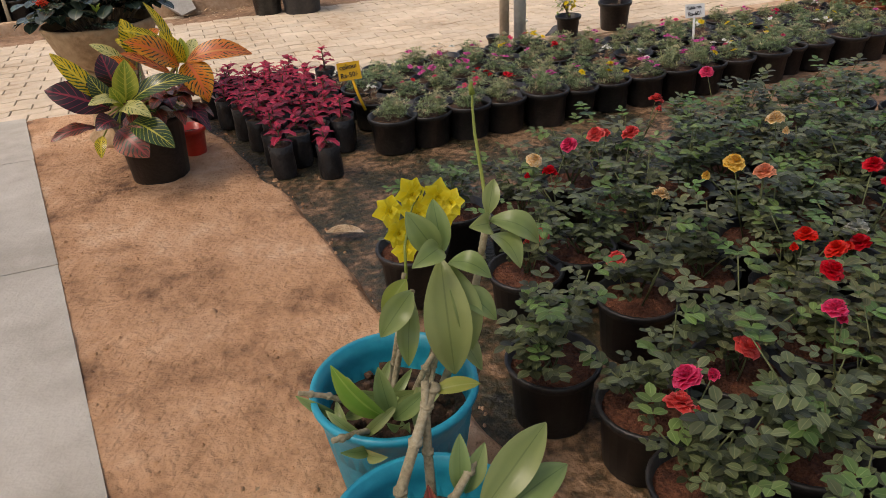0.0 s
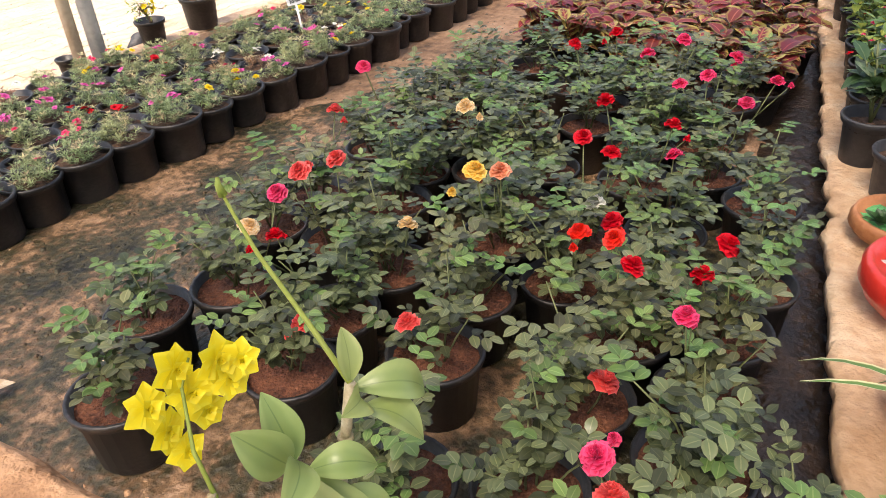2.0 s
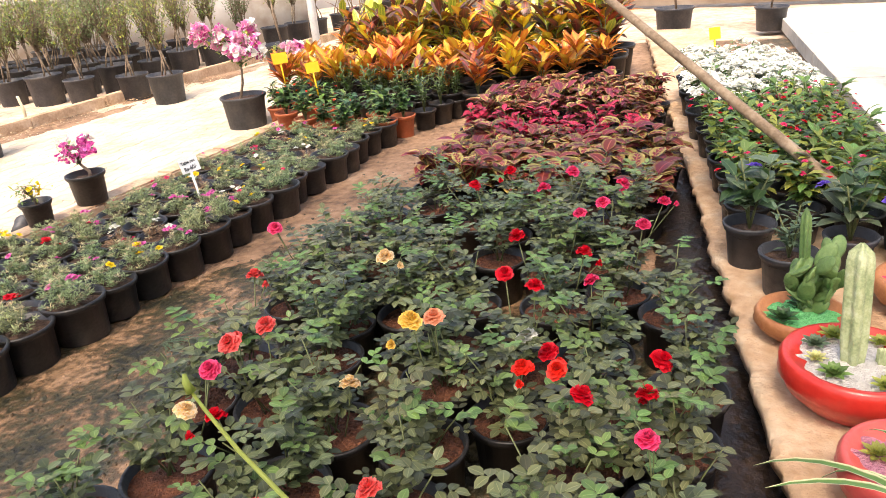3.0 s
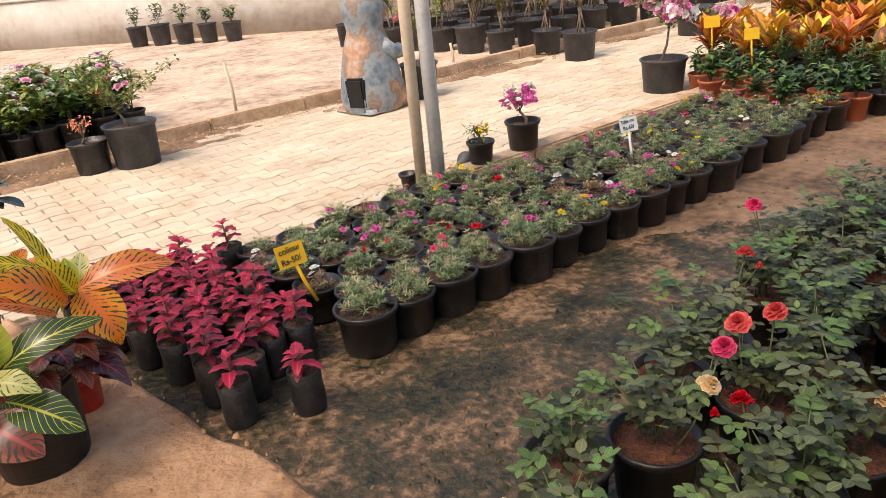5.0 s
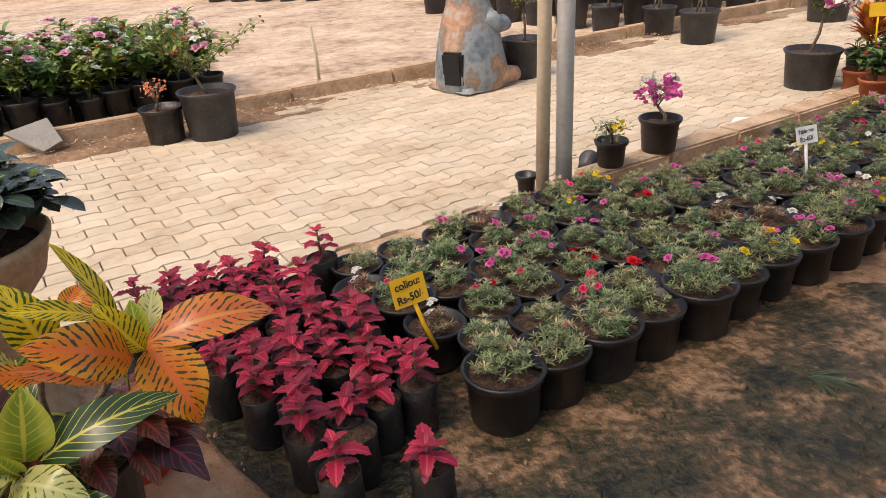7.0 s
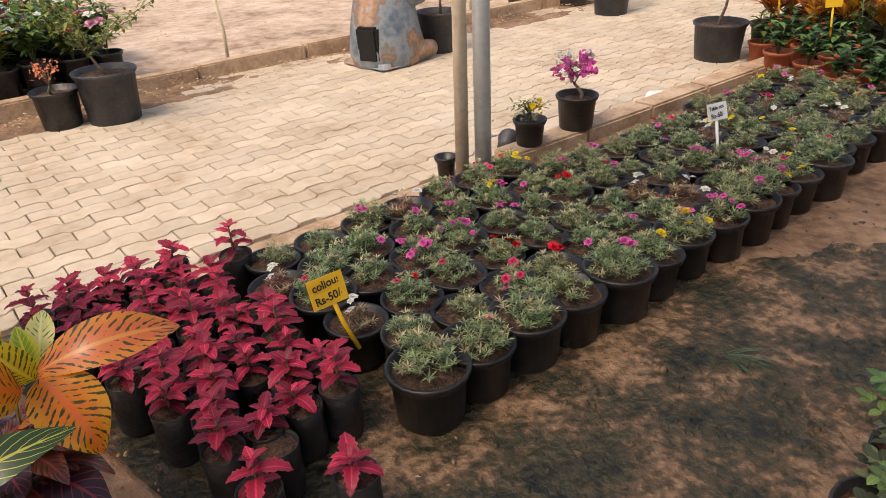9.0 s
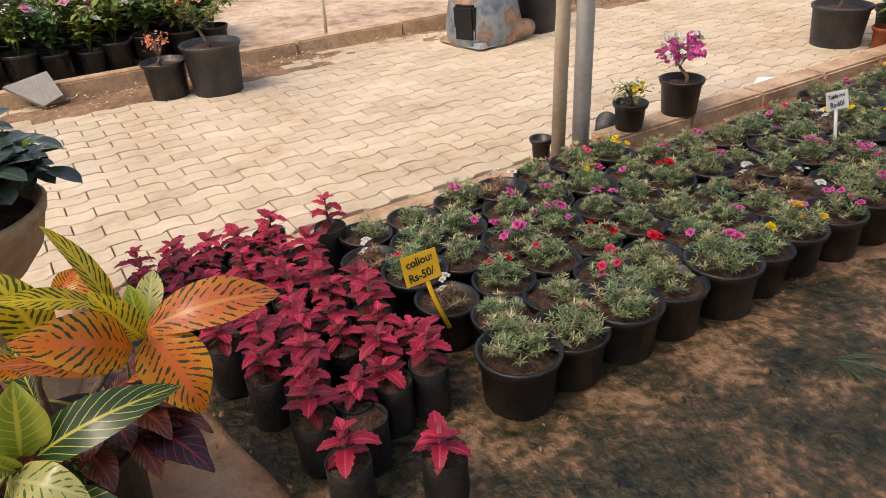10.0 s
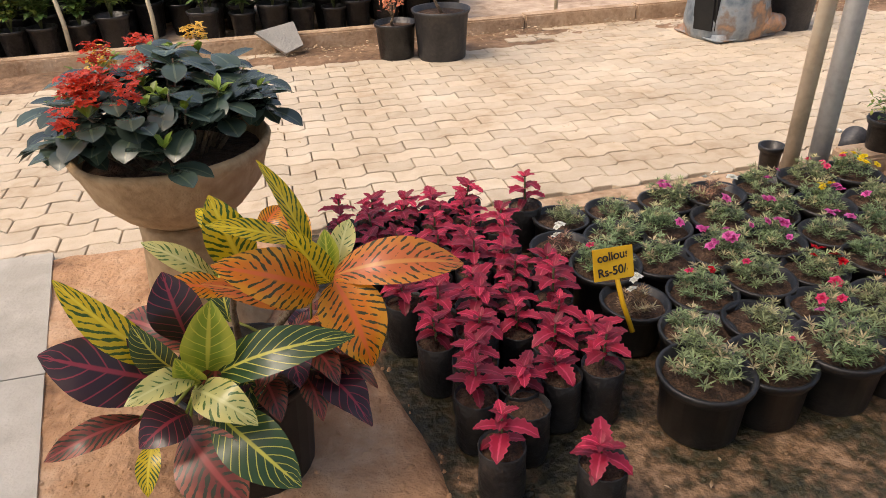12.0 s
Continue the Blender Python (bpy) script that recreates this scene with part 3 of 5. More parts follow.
# wall and pale building beyond the yard
wdir = Vector((3.2, -4.6, 0)).normalized()
wc = Vector((4.21, 19.2, 0))
b = Build()
mid = wc + wdir * 2.0
b.box((mid.x, mid.y, 0.55), (22, 0.2, 1.1), math.atan2(wdir.y, wdir.x), 0.01)
b.box((mid.x, mid.y, 1.13), (22, 0.26, 0.06), math.atan2(wdir.y, wdir.x), 0.01)
tagged(part("yard_wall", b, M["wall"]), "stained grey plastered boundary wall", "wall", "", "structure")
b = Build()
far = mid + Vector((5, 6, 0))
b.box((far.x, far.y, 2.5), (40, 0.3, 5.2), math.atan2(wdir.y, wdir.x), 0.01)
tagged(part("far_facade", b, M["paleb"]), "pale bluish facade beyond the boundary wall", "facade", "", "structure")

# ---- plants ----
def flower(b, c, way, r, n=5, cup=0.3, layers=1, w=0.9, peak=0.6):
    """Petals round a point, layer in layer."""
    way = Vector(way).normalized()
    q = way.to_track_quat("Z", "Y").to_matrix()
    for l in range(layers):
        k = 1 - 0.75 * l / max(1, layers)
        for i in range(n):
            a = 2 * math.pi * (i + 0.5 * l) / n + uni(-0.15, 0.15)
            el = cup + l * (1.25 / max(1, layers)) + uni(-0.1, 0.1)
            d = q @ around(a, el)
            b.leaf(c, d, r * k * uni(0.9, 1.1), r * w * k, -0.3 if el > 0.8 else 0.55, 0.25, 2, peak, up=way)


def bloom_mesh(kind, col, r=0.03):
    b = Build()
    for l in range(6):
        k = 1 - 0.09 * l
        for i in range(7 if l < 3 else 5):
            el = 0.15 + 0.24 * l + uni(-.12, .12)
            b.leaf((0, 0, -0.008 + 0.002 * l), around(6.28 * i / (7 if l < 3 else 5) + l * 0.6 + uni(-.2, .2), el), r * k * uni(0.9, 1.1), r * 1.15 * k, 0.7 if l < 3 else -0.3, 0.3, 4, 0.68, wave=0.06)
    return b.mesh("bloom", PT[col])
BLOOM = {c: [bloom_mesh("rose", c) for _ in range(2)] for c in ("red", "orange", "pink", "coral", "cream", "yellow", "white", "peach")}


def rose(variant):
    t = potted("rose_bush", "green potted rose bush in a black plastic pot", "rose bush", "potted roses", 0.118, 0.20, "blackpot", "soil", taper=0.86, fill=0.03)
    lf, yg = Build(), Build()
    for i in range(R.randint(5, 7)):
        a = uni(0, 6.28); h = uni(0.09, 0.27); sp = uni(0.03, 0.15)
        top = Vector((math.cos(a) * sp, math.sin(a) * sp, 0.17 + h))
        b0 = Vector((uni(-.02, .02), uni(-.02, .02), 0.165))
        midp = b0.lerp(top, 0.5) + Vector((uni(-.015, .015), uni(-.015, .015), 0.02))
        st = Build(); st.tube([b0, midp, top], 0.0035, 0.0018, 5); part("stem", st, M["stem"], t)
        for k in range(9):
            s = 0.28 + 0.72 * (k + 1) / 9
            p = b0.lerp(midp, s * 2) if s < 0.5 else midp.lerp(top, s * 2 - 1)
            d = around(uni(0, 6.28), uni(-0.1, 0.7))
            end = p + d * uni(0.045, 0.085)
            tgt = yg if s > 0.85 and R.random() < 0.5 else lf
            L = uni(0.024, 0.042)
            sd = d.cross(Vector((0, 0, 1))).normalized()
            for off, sgn in ((1, 0), (0.85, 1), (0.85, -1), (0.45, 1), (0.45, -1)):
                q = p.lerp(end, off)
                w = d if sgn == 0 else (d * 0.5 + sd * sgn).normalized()
                tgt.leaf(q, (w + Vector((0, 0, uni(-0.25, 0.25)))), L, L * 0.68, uni(0.1, 0.7), 0.18, 4, 0.46)
    tagged(part("foliage", lf, LF["rose"], t), kind="stuff")
    if yg.f: tagged(part("young_foliage", yg, LF["roselight"], t, "light green new shoots"), kind="stuff")
    return t


ROSES = [rose(i) for i in range(7)]
spots = []
fixed = [(0.77, 2.10), (0.92, 1.36), (1.29, 1.52), (1.54, 1.57), (1.33, 1.14), (1.86, 2.08), (1.23, 2.20), (2.38, 1.42), (2.12, 1.22), (1.05, 1.12), (1.02, 0.86), (1.28, 0.86), (1.18, 0.60)]
for p in fixed: spots.append(p)
for i in range(12):
    for j in range(7):
        x = 0.80 + i * 0.235 + (0.11 if j % 2 else 0) + uni(-.03, .03)
        y = 0.80 + j * 0.245 + (x - 0.8) * 0.12 + uni(-.03, .03)
        if x > 3.45 or y > 2.42 + 0.06 * (x - 1) or y < ledge_edge(x) + 0.20: continue
        if x < dirt_edge(y) + 0.14: continue
        if min((x - a) ** 2 + (y - c) ** 2 for a, c in spots) > 0.215 ** 2: spots.append((x, y))
bushes = []
used = set()
for i, (x, y) in enumerate(spots):
    k = i % 7
    if k not in used:
        used.add(k); t = put(ROSES[k], x, y, 0.0, uni(0, 360))
    else:
        t = ob_copy(ROSES[k], x, y, 0.0, uni(0, 360), uni(0.94, 1.06))
    bushes.append((x, y, t))
BL = [("red", 2.11, 1.51), ("red", 2.05, 1.39), ("orange", 1.66, 1.31, 0.40), ("orange", 1.68, 1.224, 0.395), ("red", 1.57, 1.13, 0.41), ("red", 2.33, 1.30), ("pink", 2.86, 1.11),
      ("pink", 2.81, 1.34), ("red", 2.42, 1.57), ("pink", 2.61, 1.15), ("pink", 1.378, 0.95, 0.465), ("red", 2.94, 1.93), ("red", 3.16, 1.84), ("pink", 2.68, 1.40), ("pink", 3.05, 1.30), ("pink", 3.18, 1.55), ("pink", 2.95, 1.62),
      ("coral", 1.22, 1.545, 0.31), ("coral", 1.50, 2.14), ("pink", 1.37, 2.10), ("red", 1.225, 1.965, 0.42), ("cream", 1.20, 2.03), ("coral", 1.62, 2.10), ("coral", 1.91, 2.36), ("pink", 2.31, 2.56), ("cream", 2.15, 1.97)]
BL += [("yellow", 1.685, 1.64, 0.483), ("peach", 1.79, 1.62), ("white", 1.96, 1.395, 0.31), ("cream", 1.52, 1.76, 0.36), ("red", 1.86, 1.30, 0.33), ("coral", 1.278, 1.064, 0.22), ("pink", 1.03, 0.98, 0.373), ("coral", 0.98, 0.93, 0.36), ("red", 1.85, 0.98, 0.36),
       ("red", 1.66, 0.99, 0.38), ("coral", 1.08, 1.75, 0.32), ("pink", 2.2, 1.25, 0.40)]
LABEL = dict(red="full red rose bloom", orange="orange-red rose bloom", pink="hot pink rose bloom", coral="coral rose bloom", cream="cream rose bloom", yellow="yellow rose bloom", white="white rose bloom", peach="peach rose bloom")
for c, x, y, *hz in BL:
    bx, by, t = min(bushes, key=lambda q: (q[0] - x) ** 2 + (q[1] - y) ** 2)
    z = max(0.33, hz[0] + 0.02) if hz else 0.46
    ob = new("bloom", BLOOM[c][R.randint(0, 1)]); ob.parent = t; ob["label"] = LABEL[c]
    wm = pose(x, y, z, uni(-25, 25), uni(-25, 25), uni(0, 360)) @ Matrix.Scale(uni(0.95, 1.2), 4)
    loc = t.matrix_basis.inverted() @ wm
    ob.matrix_basis = loc
    b = Build()
    p = loc.translation
    b.tube([(p.x * 0.35, p.y * 0.35, 0.17), (p.x * 0.75, p.y * 0.75, (0.17 + p.z) / 2), (p.x, p.y, p.z)], 0.0028, 0.002, 5)
    part("flower_stem", b, M["stem"], t)
    if R.random() < 0.5:
        o2 = new("bud", BLOOM[c][0]); o2.parent = t
        o2.matrix_basis = loc @ pose(uni(-.06, .06), uni(-.06, .06), -0.03) @ Matrix.Diagonal((0.4, 0.4, 0.7, 1))
        b = Build(); q = o2.matrix_basis.translation
        b.tube([(p.x * 0.75, p.y * 0.75, (0.17 + p.z) / 2), q], 0.002, 0.0016, 5); part("flower_stem", b, M["stem"], t)


# moss roses in rows
def moss(v):
    r = 0.106
    t = potted("moss_rose_pot", "fine-leaved green moss rose in a black plastic pot", "potted plant", "potted moss roses", r, 0.165, "blackpot", "darksoil", taper=0.9, fill=0.028)
    lf, tip = Build(), Build()
    size = (0.092, 0.078, 0.07, 0.095, 0.084, 0.06, 0.088, 0.075)[v]
    cx, cy = uni(-.02, .02), uni(-.02, .02)
    for i in range(int(34 * (size / 0.08) ** 2)):
        a, q = uni(0, 6.28), R.random() ** 0.55
        d = Vector((math.cos(a) * q, math.sin(a) * q, 0))
        top = Vector((cx, cy, 0.15)) + d * size * 0.98 + Vector((0, 0, uni(0.35, 1.1) * (0.085 - 0.05 * q * q) * size / 0.08))
        root = Vector((cx, cy, 0.138)) + d * size * 0.45
        out = (top - root).normalized()
        for s, n_, L in ((0.45, 4, 0.022), (0.75, 5, 0.024), (1.0, 9, 0.023)):
            p = root.lerp(top, s)
            for k in range(n_):
                w = (around(6.28 * k / n_ + uni(-.3, .3), uni(-0.15, 0.55)) + out * 0.35).normalized()
                (tip if s == 1.0 and i % 4 == 0 else lf).leaf(p, w, L * uni(0.75, 1.35), 0.0052, uni(-.2, .5), 0.3, 2, 0.45)
    part("foliage", lf, LF["mosswarm" if v == 5 else "moss"], t)
    tagged(part("shoot_tip", tip, LF["mosstip"], t, "pale budding shoot tips"), kind="stuff")
    return t
MOSS = [moss(v) for v in range(8)]
BLO = {}
for c in ("pink", "red", "lemon", "orange", "magenta", "white"):
    b = Build(); flower(b, (0, 0, 0), (0, 0, 1), 0.017, 6, 0.25, 2, 1.0, 0.62); BLO[c] = b.mesh("flower", PT[c])
ml = {"pink": "small pink flowers", "red": "small red flowers", "lemon": "small yellow flowers", "orange": "small orange flowers", "magenta": "small magenta flowers", "white": "small white flowers"}
k = 0
used = set()
for j in range(6):
    y = 3.47 + j * 0.196
    nx = 19
    for i in range(nx):
        x = 1.11 + i * 0.217 + (0.09 if j % 2 else 0) + uni(-.018, .018)
        if j >= 3: x -= 0.10
        if x > 5.05 - 0.05 * j or (j == 5 and x > 2.45): continue
        yy = y + uni(-.015, .015) + (0.05 if x > 3.7 else 0) + (0.04 if x > 4.4 else 0)
        if (x - 2.43) ** 2 + (yy - 4.69) ** 2 < 0.15 ** 2 or (yy > 4.58 and x > 2.5): yy -= 0.05
        v = R.randint(0, 7)
        s = uni(0.92, 1.06) * (1.1 if j == 0 else 1.0)
        if v not in used: used.add(v); t = put(MOSS[v], x, yy, 0, uni(0, 360), s)
        else: t = ob_copy(MOSS[v], x, yy, 0.006, uni(0, 360), s, uni(-2.5, 2.5), uni(-2.5, 2.5))
        if i and R.random() < (0.5 if x > 1.5 else 0.2):
            c = R.choice(["magenta", "magenta", "pink", "red", "lemon", "magenta"] if x < 2.6 else ["lemon", "magenta", "orange", "lemon", "pink", "magenta", "lemon", "white", "red"])
            t["label"] = "fine-leaved moss rose with " + ml[c] + " in a black pot"
            for q in range(R.randint(1, 3) if R.random() < 0.7 else 6):
                a, rr = uni(0, 6.28), uni(0, 0.085)
                o = new("flower", BLO[c]); o.parent = t
                o.matrix_basis = pose(rr * math.cos(a), rr * math.sin(a), 0.248 - rr * 0.5, uni(-30, 30), uni(-30, 30), 0) @ Matrix.Scale(uni(0.8, 1.5), 4)


# burgundy coleus in grow bags
def coleus(v):
    t = potted("coleus_bag", "burgundy coleus seedling in a black grow bag", "potted plant", "coleus seedlings", 0.058, 0.17, "bag", "darksoil", True, fill=0.012)
    st, lf = Build(), Build()
    h = (0.085, 0.12, 0.07, 0.10, 0.085)[v]
    lean = Vector((uni(-.02, .02), uni(-.02, .02), 0))
    st.tube([(0, 0, 0.155), lean * 0.5 + Vector((0, 0, 0.155 + h * 0.5)), lean + Vector((0, 0, 0.155 + h))], 0.004, 0.003, 6)
    for k in range(5):
        s = 0.3 + 0.7 * k / 4
        p = lean * s + Vector((0, 0, 0.155 + h * s))
        for m in range(2 if k < 4 else 4):
            a = k * 1.57 + m * (3.14 if k < 4 else 1.57) + uni(-.3, .3)
            L = (0.062, 0.08, 0.084, 0.068, 0.04)[k] * uni(0.8, 1.2)
            lf.leaf(p, around(a, uni(0.0, 0.3) + 0.12 * k), L, L * 0.56, uni(0.4, 1.2), 0.3, 12, 0.42, tooth=0.25, wave=0.04)
    part("stem", st, M["stem"], t)
    part("foliage", lf, LF["coleus"], t)
    return t
COL = [coleus(v) for v in range(5)]
cs = [(0.725, 3.27), (0.515, 3.385)]
for j in range(10):
    for i in range(6):
        y = 3.58 + j * 0.117 + uni(-.01, .01)
        x = dirt_edge(y) + 0.105 + i * 0.122 + (0.05 if j % 2 else 0)
        if x < 0.98 - 0.02 * j and y < 4.64 and not (j == 1 and i == 1): cs.append((x, y))
put(potted("grow_bag_pot", "black grow bag holding bare soil", "grow bag", "", 0.06, 0.17, "bag", "darksoil", True, fill=0.015), 0.62, 3.50)
used = set()
for i, (x, y) in enumerate(cs):
    v = (i * 3 + i // 5) % 5
    if v not in used: used.add(v); put(COL[v], x, y, 0, uni(0, 360))
    else: ob_copy(COL[v], x, y, 0, uni(0, 360), uni(0.95, 1.12))
ob_copy(COL[1], 0.99, 4.55, 0.0, 40, 1.1)

# the large croton
def blade(parent, mat_, base, tip, width, arch=0.04, face=(0.0, -0.55, 0.85), fold=0.22, root=None, n=14, peak=0.5, wave=0.0, curl=0.0):
    """A leaf from base to tip, arched along face; its halves fold up, its rim waves, and a petiole ties it to root."""
    a, c, f = Vector(base), Vector(tip), Vector(face).normalized()
    axis = (c - a).normalized()
    side = axis.cross(f).normalized()
    up = side.cross(axis).normalized()
    b = Build(); rows, uvs = [], []
    for i in range(n + 1):
        s = i / n
        w = width * 0.5 * (math.sin(math.pi * s ** (math.log(0.5) / math.log(peak))) ** 0.75 if 0 < s < 1 else 0.04)
        p = a.lerp(c, s) + up * (arch * 4 * s * (1 - s))
        row = []
        for q in (-1, -0.5, 0, 0.5, 1):
            row.append(p + side * (w * q) + up * (fold * w * abs(q) - curl * w * q * q + wave * width * abs(q) * math.sin(s * 15 + q * 2)))
        rows.append(row); uvs.append([(s, 0.5 + q * 0.5) for q in (-1, -0.5, 0, 0.5, 1)])
    b.grid(rows, uvs)
    ob = part("leaf", b, LF[mat_], parent)
    if root is not None:
        r = Vector(root); b = Build()
        b.tube([r, r.lerp(a, 0.55) + Vector((0, 0, 0.01)), a + axis * 0.01], 0.0045, 0.0035, 5); part("petiole", b, LF["yelgreen"], parent)
    return ob


cro = potted("croton", "variegated yellow, orange and dark croton in a black pot", "croton", "", 0.165, 0.32, "blackpot", "darksoil", taper=0.82)
put(cro, -0.06, 3.64, 0.025)
CRO = Vector((-0.06, 3.64, 0.025))
b = Build()
b.tube([(0.02, 0, 0.28), (0.10, 0.0, 0.42), (0.20, -0.01, 0.54)], 0.012, 0.008, 8)
b.tube([(-0.02, 0, 0.28), (-0.05, -0.06, 0.34), (-0.07, -0.13, 0.42)], 0.011, 0.007, 8)
b.tube([(0.0, 0.02, 0.28), (0.0, 0.03, 0.46), (0.03, 0.02, 0.60)], 0.010, 0.006, 8)
tagged(part("stem", b, M["bark"], cro), kind="stuff")
CROWNS = [Vector((0.20, -0.01, 0.54)), Vector((-0.07, -0.13, 0.42)), Vector((0.03, 0.02, 0.60)), Vector((0.08, 0.0, 0.38))]
def cleaf(mat_, base, tip, width, arch=0.03, face=(0.0, -0.6, 0.8), fold=0.2, **kw):
    a, c = Vector(base) - CRO, Vector(tip) - CRO
    for p in (a, c):
        lift = max(0.0, 0.40 - p.z) * 0.35
        p.z += lift; p.y -= lift * 1.1
    blade(cro, mat_, a, c, width, arch, face, fold, root=min(CROWNS, key=lambda q: (q - a).length), **kw)
# upper crown
cleaf("cropink", (0.17, 3.63, 0.56), (0.48, 3.58, 0.57), 0.118, 0.055, wave=0.02)
cleaf("croora", (0.18, 3.60, 0.57), (0.235, 3.49, 0.39), 0.15, 0.04, (0.15, -0.9, 0.45), 0.12, peak=0.4, wave=0.03)
cleaf("croyel", (0.13, 3.65, 0.58), (0.05, 3.70, 0.84), 0.055, 0.03, (0.6, -0.7, 0.4), 0.35)
cleaf("croyel", (0.17, 3.59, 0.57), (0.095, 3.57, 0.73), 0.085, 0.02, (-0.2, -0.9, 0.4), 0.25)
cleaf("croora", (0.14, 3.58, 0.56), (-0.06, 3.47, 0.725), 0.125, 0.05, (-0.1, -0.75, 0.65), 0.12, wave=0.02)
cleaf("croyel", (-0.01, 3.65, 0.58), (-0.06, 3.67, 0.785), 0.105, 0.02, (0.1, -0.9, 0.4), 0.2)
cleaf("croyel", (0.11, 3.63, 0.66), (-0.07, 3.60, 0.75), 0.052, 0.02)
cleaf("croora", (0.03, 3.68, 0.66), (0.09, 3.73, 0.71), 0.05, 0.02)
cleaf("cropink", (0.10, 3.57, 0.53), (-0.09, 3.50, 0.67), 0.068, 0.02)
cleaf("cropale", (-0.08, 3.66, 0.58), (-0.22, 3.68, 0.69), 0.056, 0.02)
cleaf("croora", (-0.04, 3.62, 0.56), (-0.20, 3.60, 0.62), 0.06, 0.03)
cleaf("crolite", (0.17, 3.63, 0.56), (0.175, 3.66, 0.67), 0.055, 0.01)
cleaf("cropale", (0.19, 3.66, 0.56), (0.24, 3.75, 0.64), 0.06, 0.02)
cleaf("croora", (0.12, 3.70, 0.55), (0.10, 3.90, 0.62), 0.08, 0.04)
cleaf("croyel", (0.02, 3.70, 0.55), (-0.12, 3.88, 0.66), 0.075, 0.04)
# lower crown
cleaf("crogrn", (-0.13, 3.51, 0.41), (0.20, 3.43, 0.53), 0.10, 0.07, wave=0.02)
cleaf("crolite", (-0.12, 3.49, 0.45), (-0.075, 3.465, 0.65), 0.11, 0.015, (0.1, -0.95, 0.3), 0.35, wave=0.04)
cleaf("crolite", (-0.13, 3.48, 0.44), (-0.16, 3.43, 0.55), 0.06, 0.01, (-0.1, -0.95, 0.3), 0.35)
cleaf("cropur", (-0.15, 3.55, 0.50), (-0.175, 3.59, 0.66), 0.112, 0.02, (0.1, -0.9, 0.4), 0.3)
cleaf("croyel", (-0.18, 3.53, 0.45), (-0.37, 3.55, 0.70), 0.085, 0.03, (-0.3, -0.7, 0.6), 0.4)
cleaf("crogrn", (-0.17, 3.52, 0.44), (-0.24, 3.50, 0.60), 0.085, 0.02, (-0.3, -0.8, 0.5), 0.3)
cleaf("cropur", (-0.19, 3.51, 0.43), (-0.43, 3.51, 0.555), 0.146, 0.03, (-0.05, -0.8, 0.6), 0.2, wave=0.03)
cleaf("cropale", (-0.15, 3.47, 0.43), (-0.02, 3.35, 0.41), 0.088, 0.04, (0.1, -0.6, 0.8), 0.1, wave=0.05)
cleaf("cropale", (-0.14, 3.47, 0.46), (-0.26, 3.37, 0.50), 0.066, 0.03, (-0.1, -0.6, 0.8), 0.1, wave=0.05)
cleaf("crogrn", (-0.12, 3.49, 0.35), (0.045, 3.37, 0.20), 0.128, 0.04, (0.1, -0.75, 0.65), 0.1)
cleaf("crored", (-0.18, 3.49, 0.31), (-0.07, 3.39, 0.16), 0.15, 0.03, (0.0, -0.85, 0.5), 0.1)
cleaf("crored", (-0.27, 3.53, 0.33), (-0.46, 3.47, 0.31), 0.066, 0.03, wave=0.06)
cleaf("cropur", (-0.17, 3.49, 0.35), (-0.26, 3.40, 0.36), 0.105, 0.03)
cleaf("croyel", (-0.25, 3.51, 0.28), (-0.27, 3.46, 0.17), 0.052, 0.02, (-0.1, -0.9, 0.4))
cleaf("cropur", (-0.22, 3.58, 0.40), (-0.38, 3.66, 0.42), 0.11, 0.04)
cleaf("crored", (-0.16, 3.66, 0.40), (-0.33, 3.78, 0.44), 0.10, 0.04)
cleaf("crogrn", (-0.08, 3.72, 0.42), (-0.10, 3.92, 0.48), 0.10, 0.04)
# dark skirt of old leaves under the upper crown
for i, (m, az, z0, L, W, dz) in enumerate((("crored", -35, 0.42, 0.19, 0.075, -0.06), ("cropur", -50, 0.34, 0.2, 0.105, -0.15), ("crored", -75, 0.33, 0.13, 0.06, -0.10), ("cropink", -25, 0.47, 0.14, 0.08, -0.02), ("crored", -10, 0.40, 0.2, 0.08, -0.08), ("cropur", 10, 0.38, 0.2, 0.09, -0.09),
        ("crored", 40, 0.42, 0.2, 0.08, -0.05), ("cropur", 75, 0.38, 0.2, 0.09, -0.07), ("crored", -60, 0.41, 0.15, 0.07, -0.07), ("crored", -20, 0.34, 0.17, 0.075, -0.13), ("cropur", -38, 0.28, 0.17, 0.08, -0.14))):
    d = around(radians(az), 0)
    p = Vector((0.07, 3.61, z0))
    cleaf(m, p + d * 0.04, p + d * (0.04 + L * 0.85) + Vector((0, 0, dz * 0.5)), W, 0.035, (d.x * 0.4, d.y * 0.4, 0.8), 0.1, wave=0.04)
for i in range(20):
    az = radians(-150 + i * 11.5); d = around(az, 0)
    p = Vector((uni(-0.10, 0.10), 3.60 + uni(-.04, .03), uni(0.34, 0.47)))
    cleaf(("crored", "cropur", "crored", "crogrn", "crored")[i % 5], p + d * 0.02, p + d * uni(0.11, 0.17) + Vector((0, 0, uni(-0.07, 0.02))), uni(0.06, 0.095), 0.03, (d.x * 0.4, d.y * 0.4, 0.8), 0.1, wave=0.05)
# small red pot behind it
t = potted("red_pot", "small red plastic pot behind the croton", "pot", "", 0.07, 0.16, "redglaze", "darksoil"); put(t, 0.12, 3.86, 0.02)

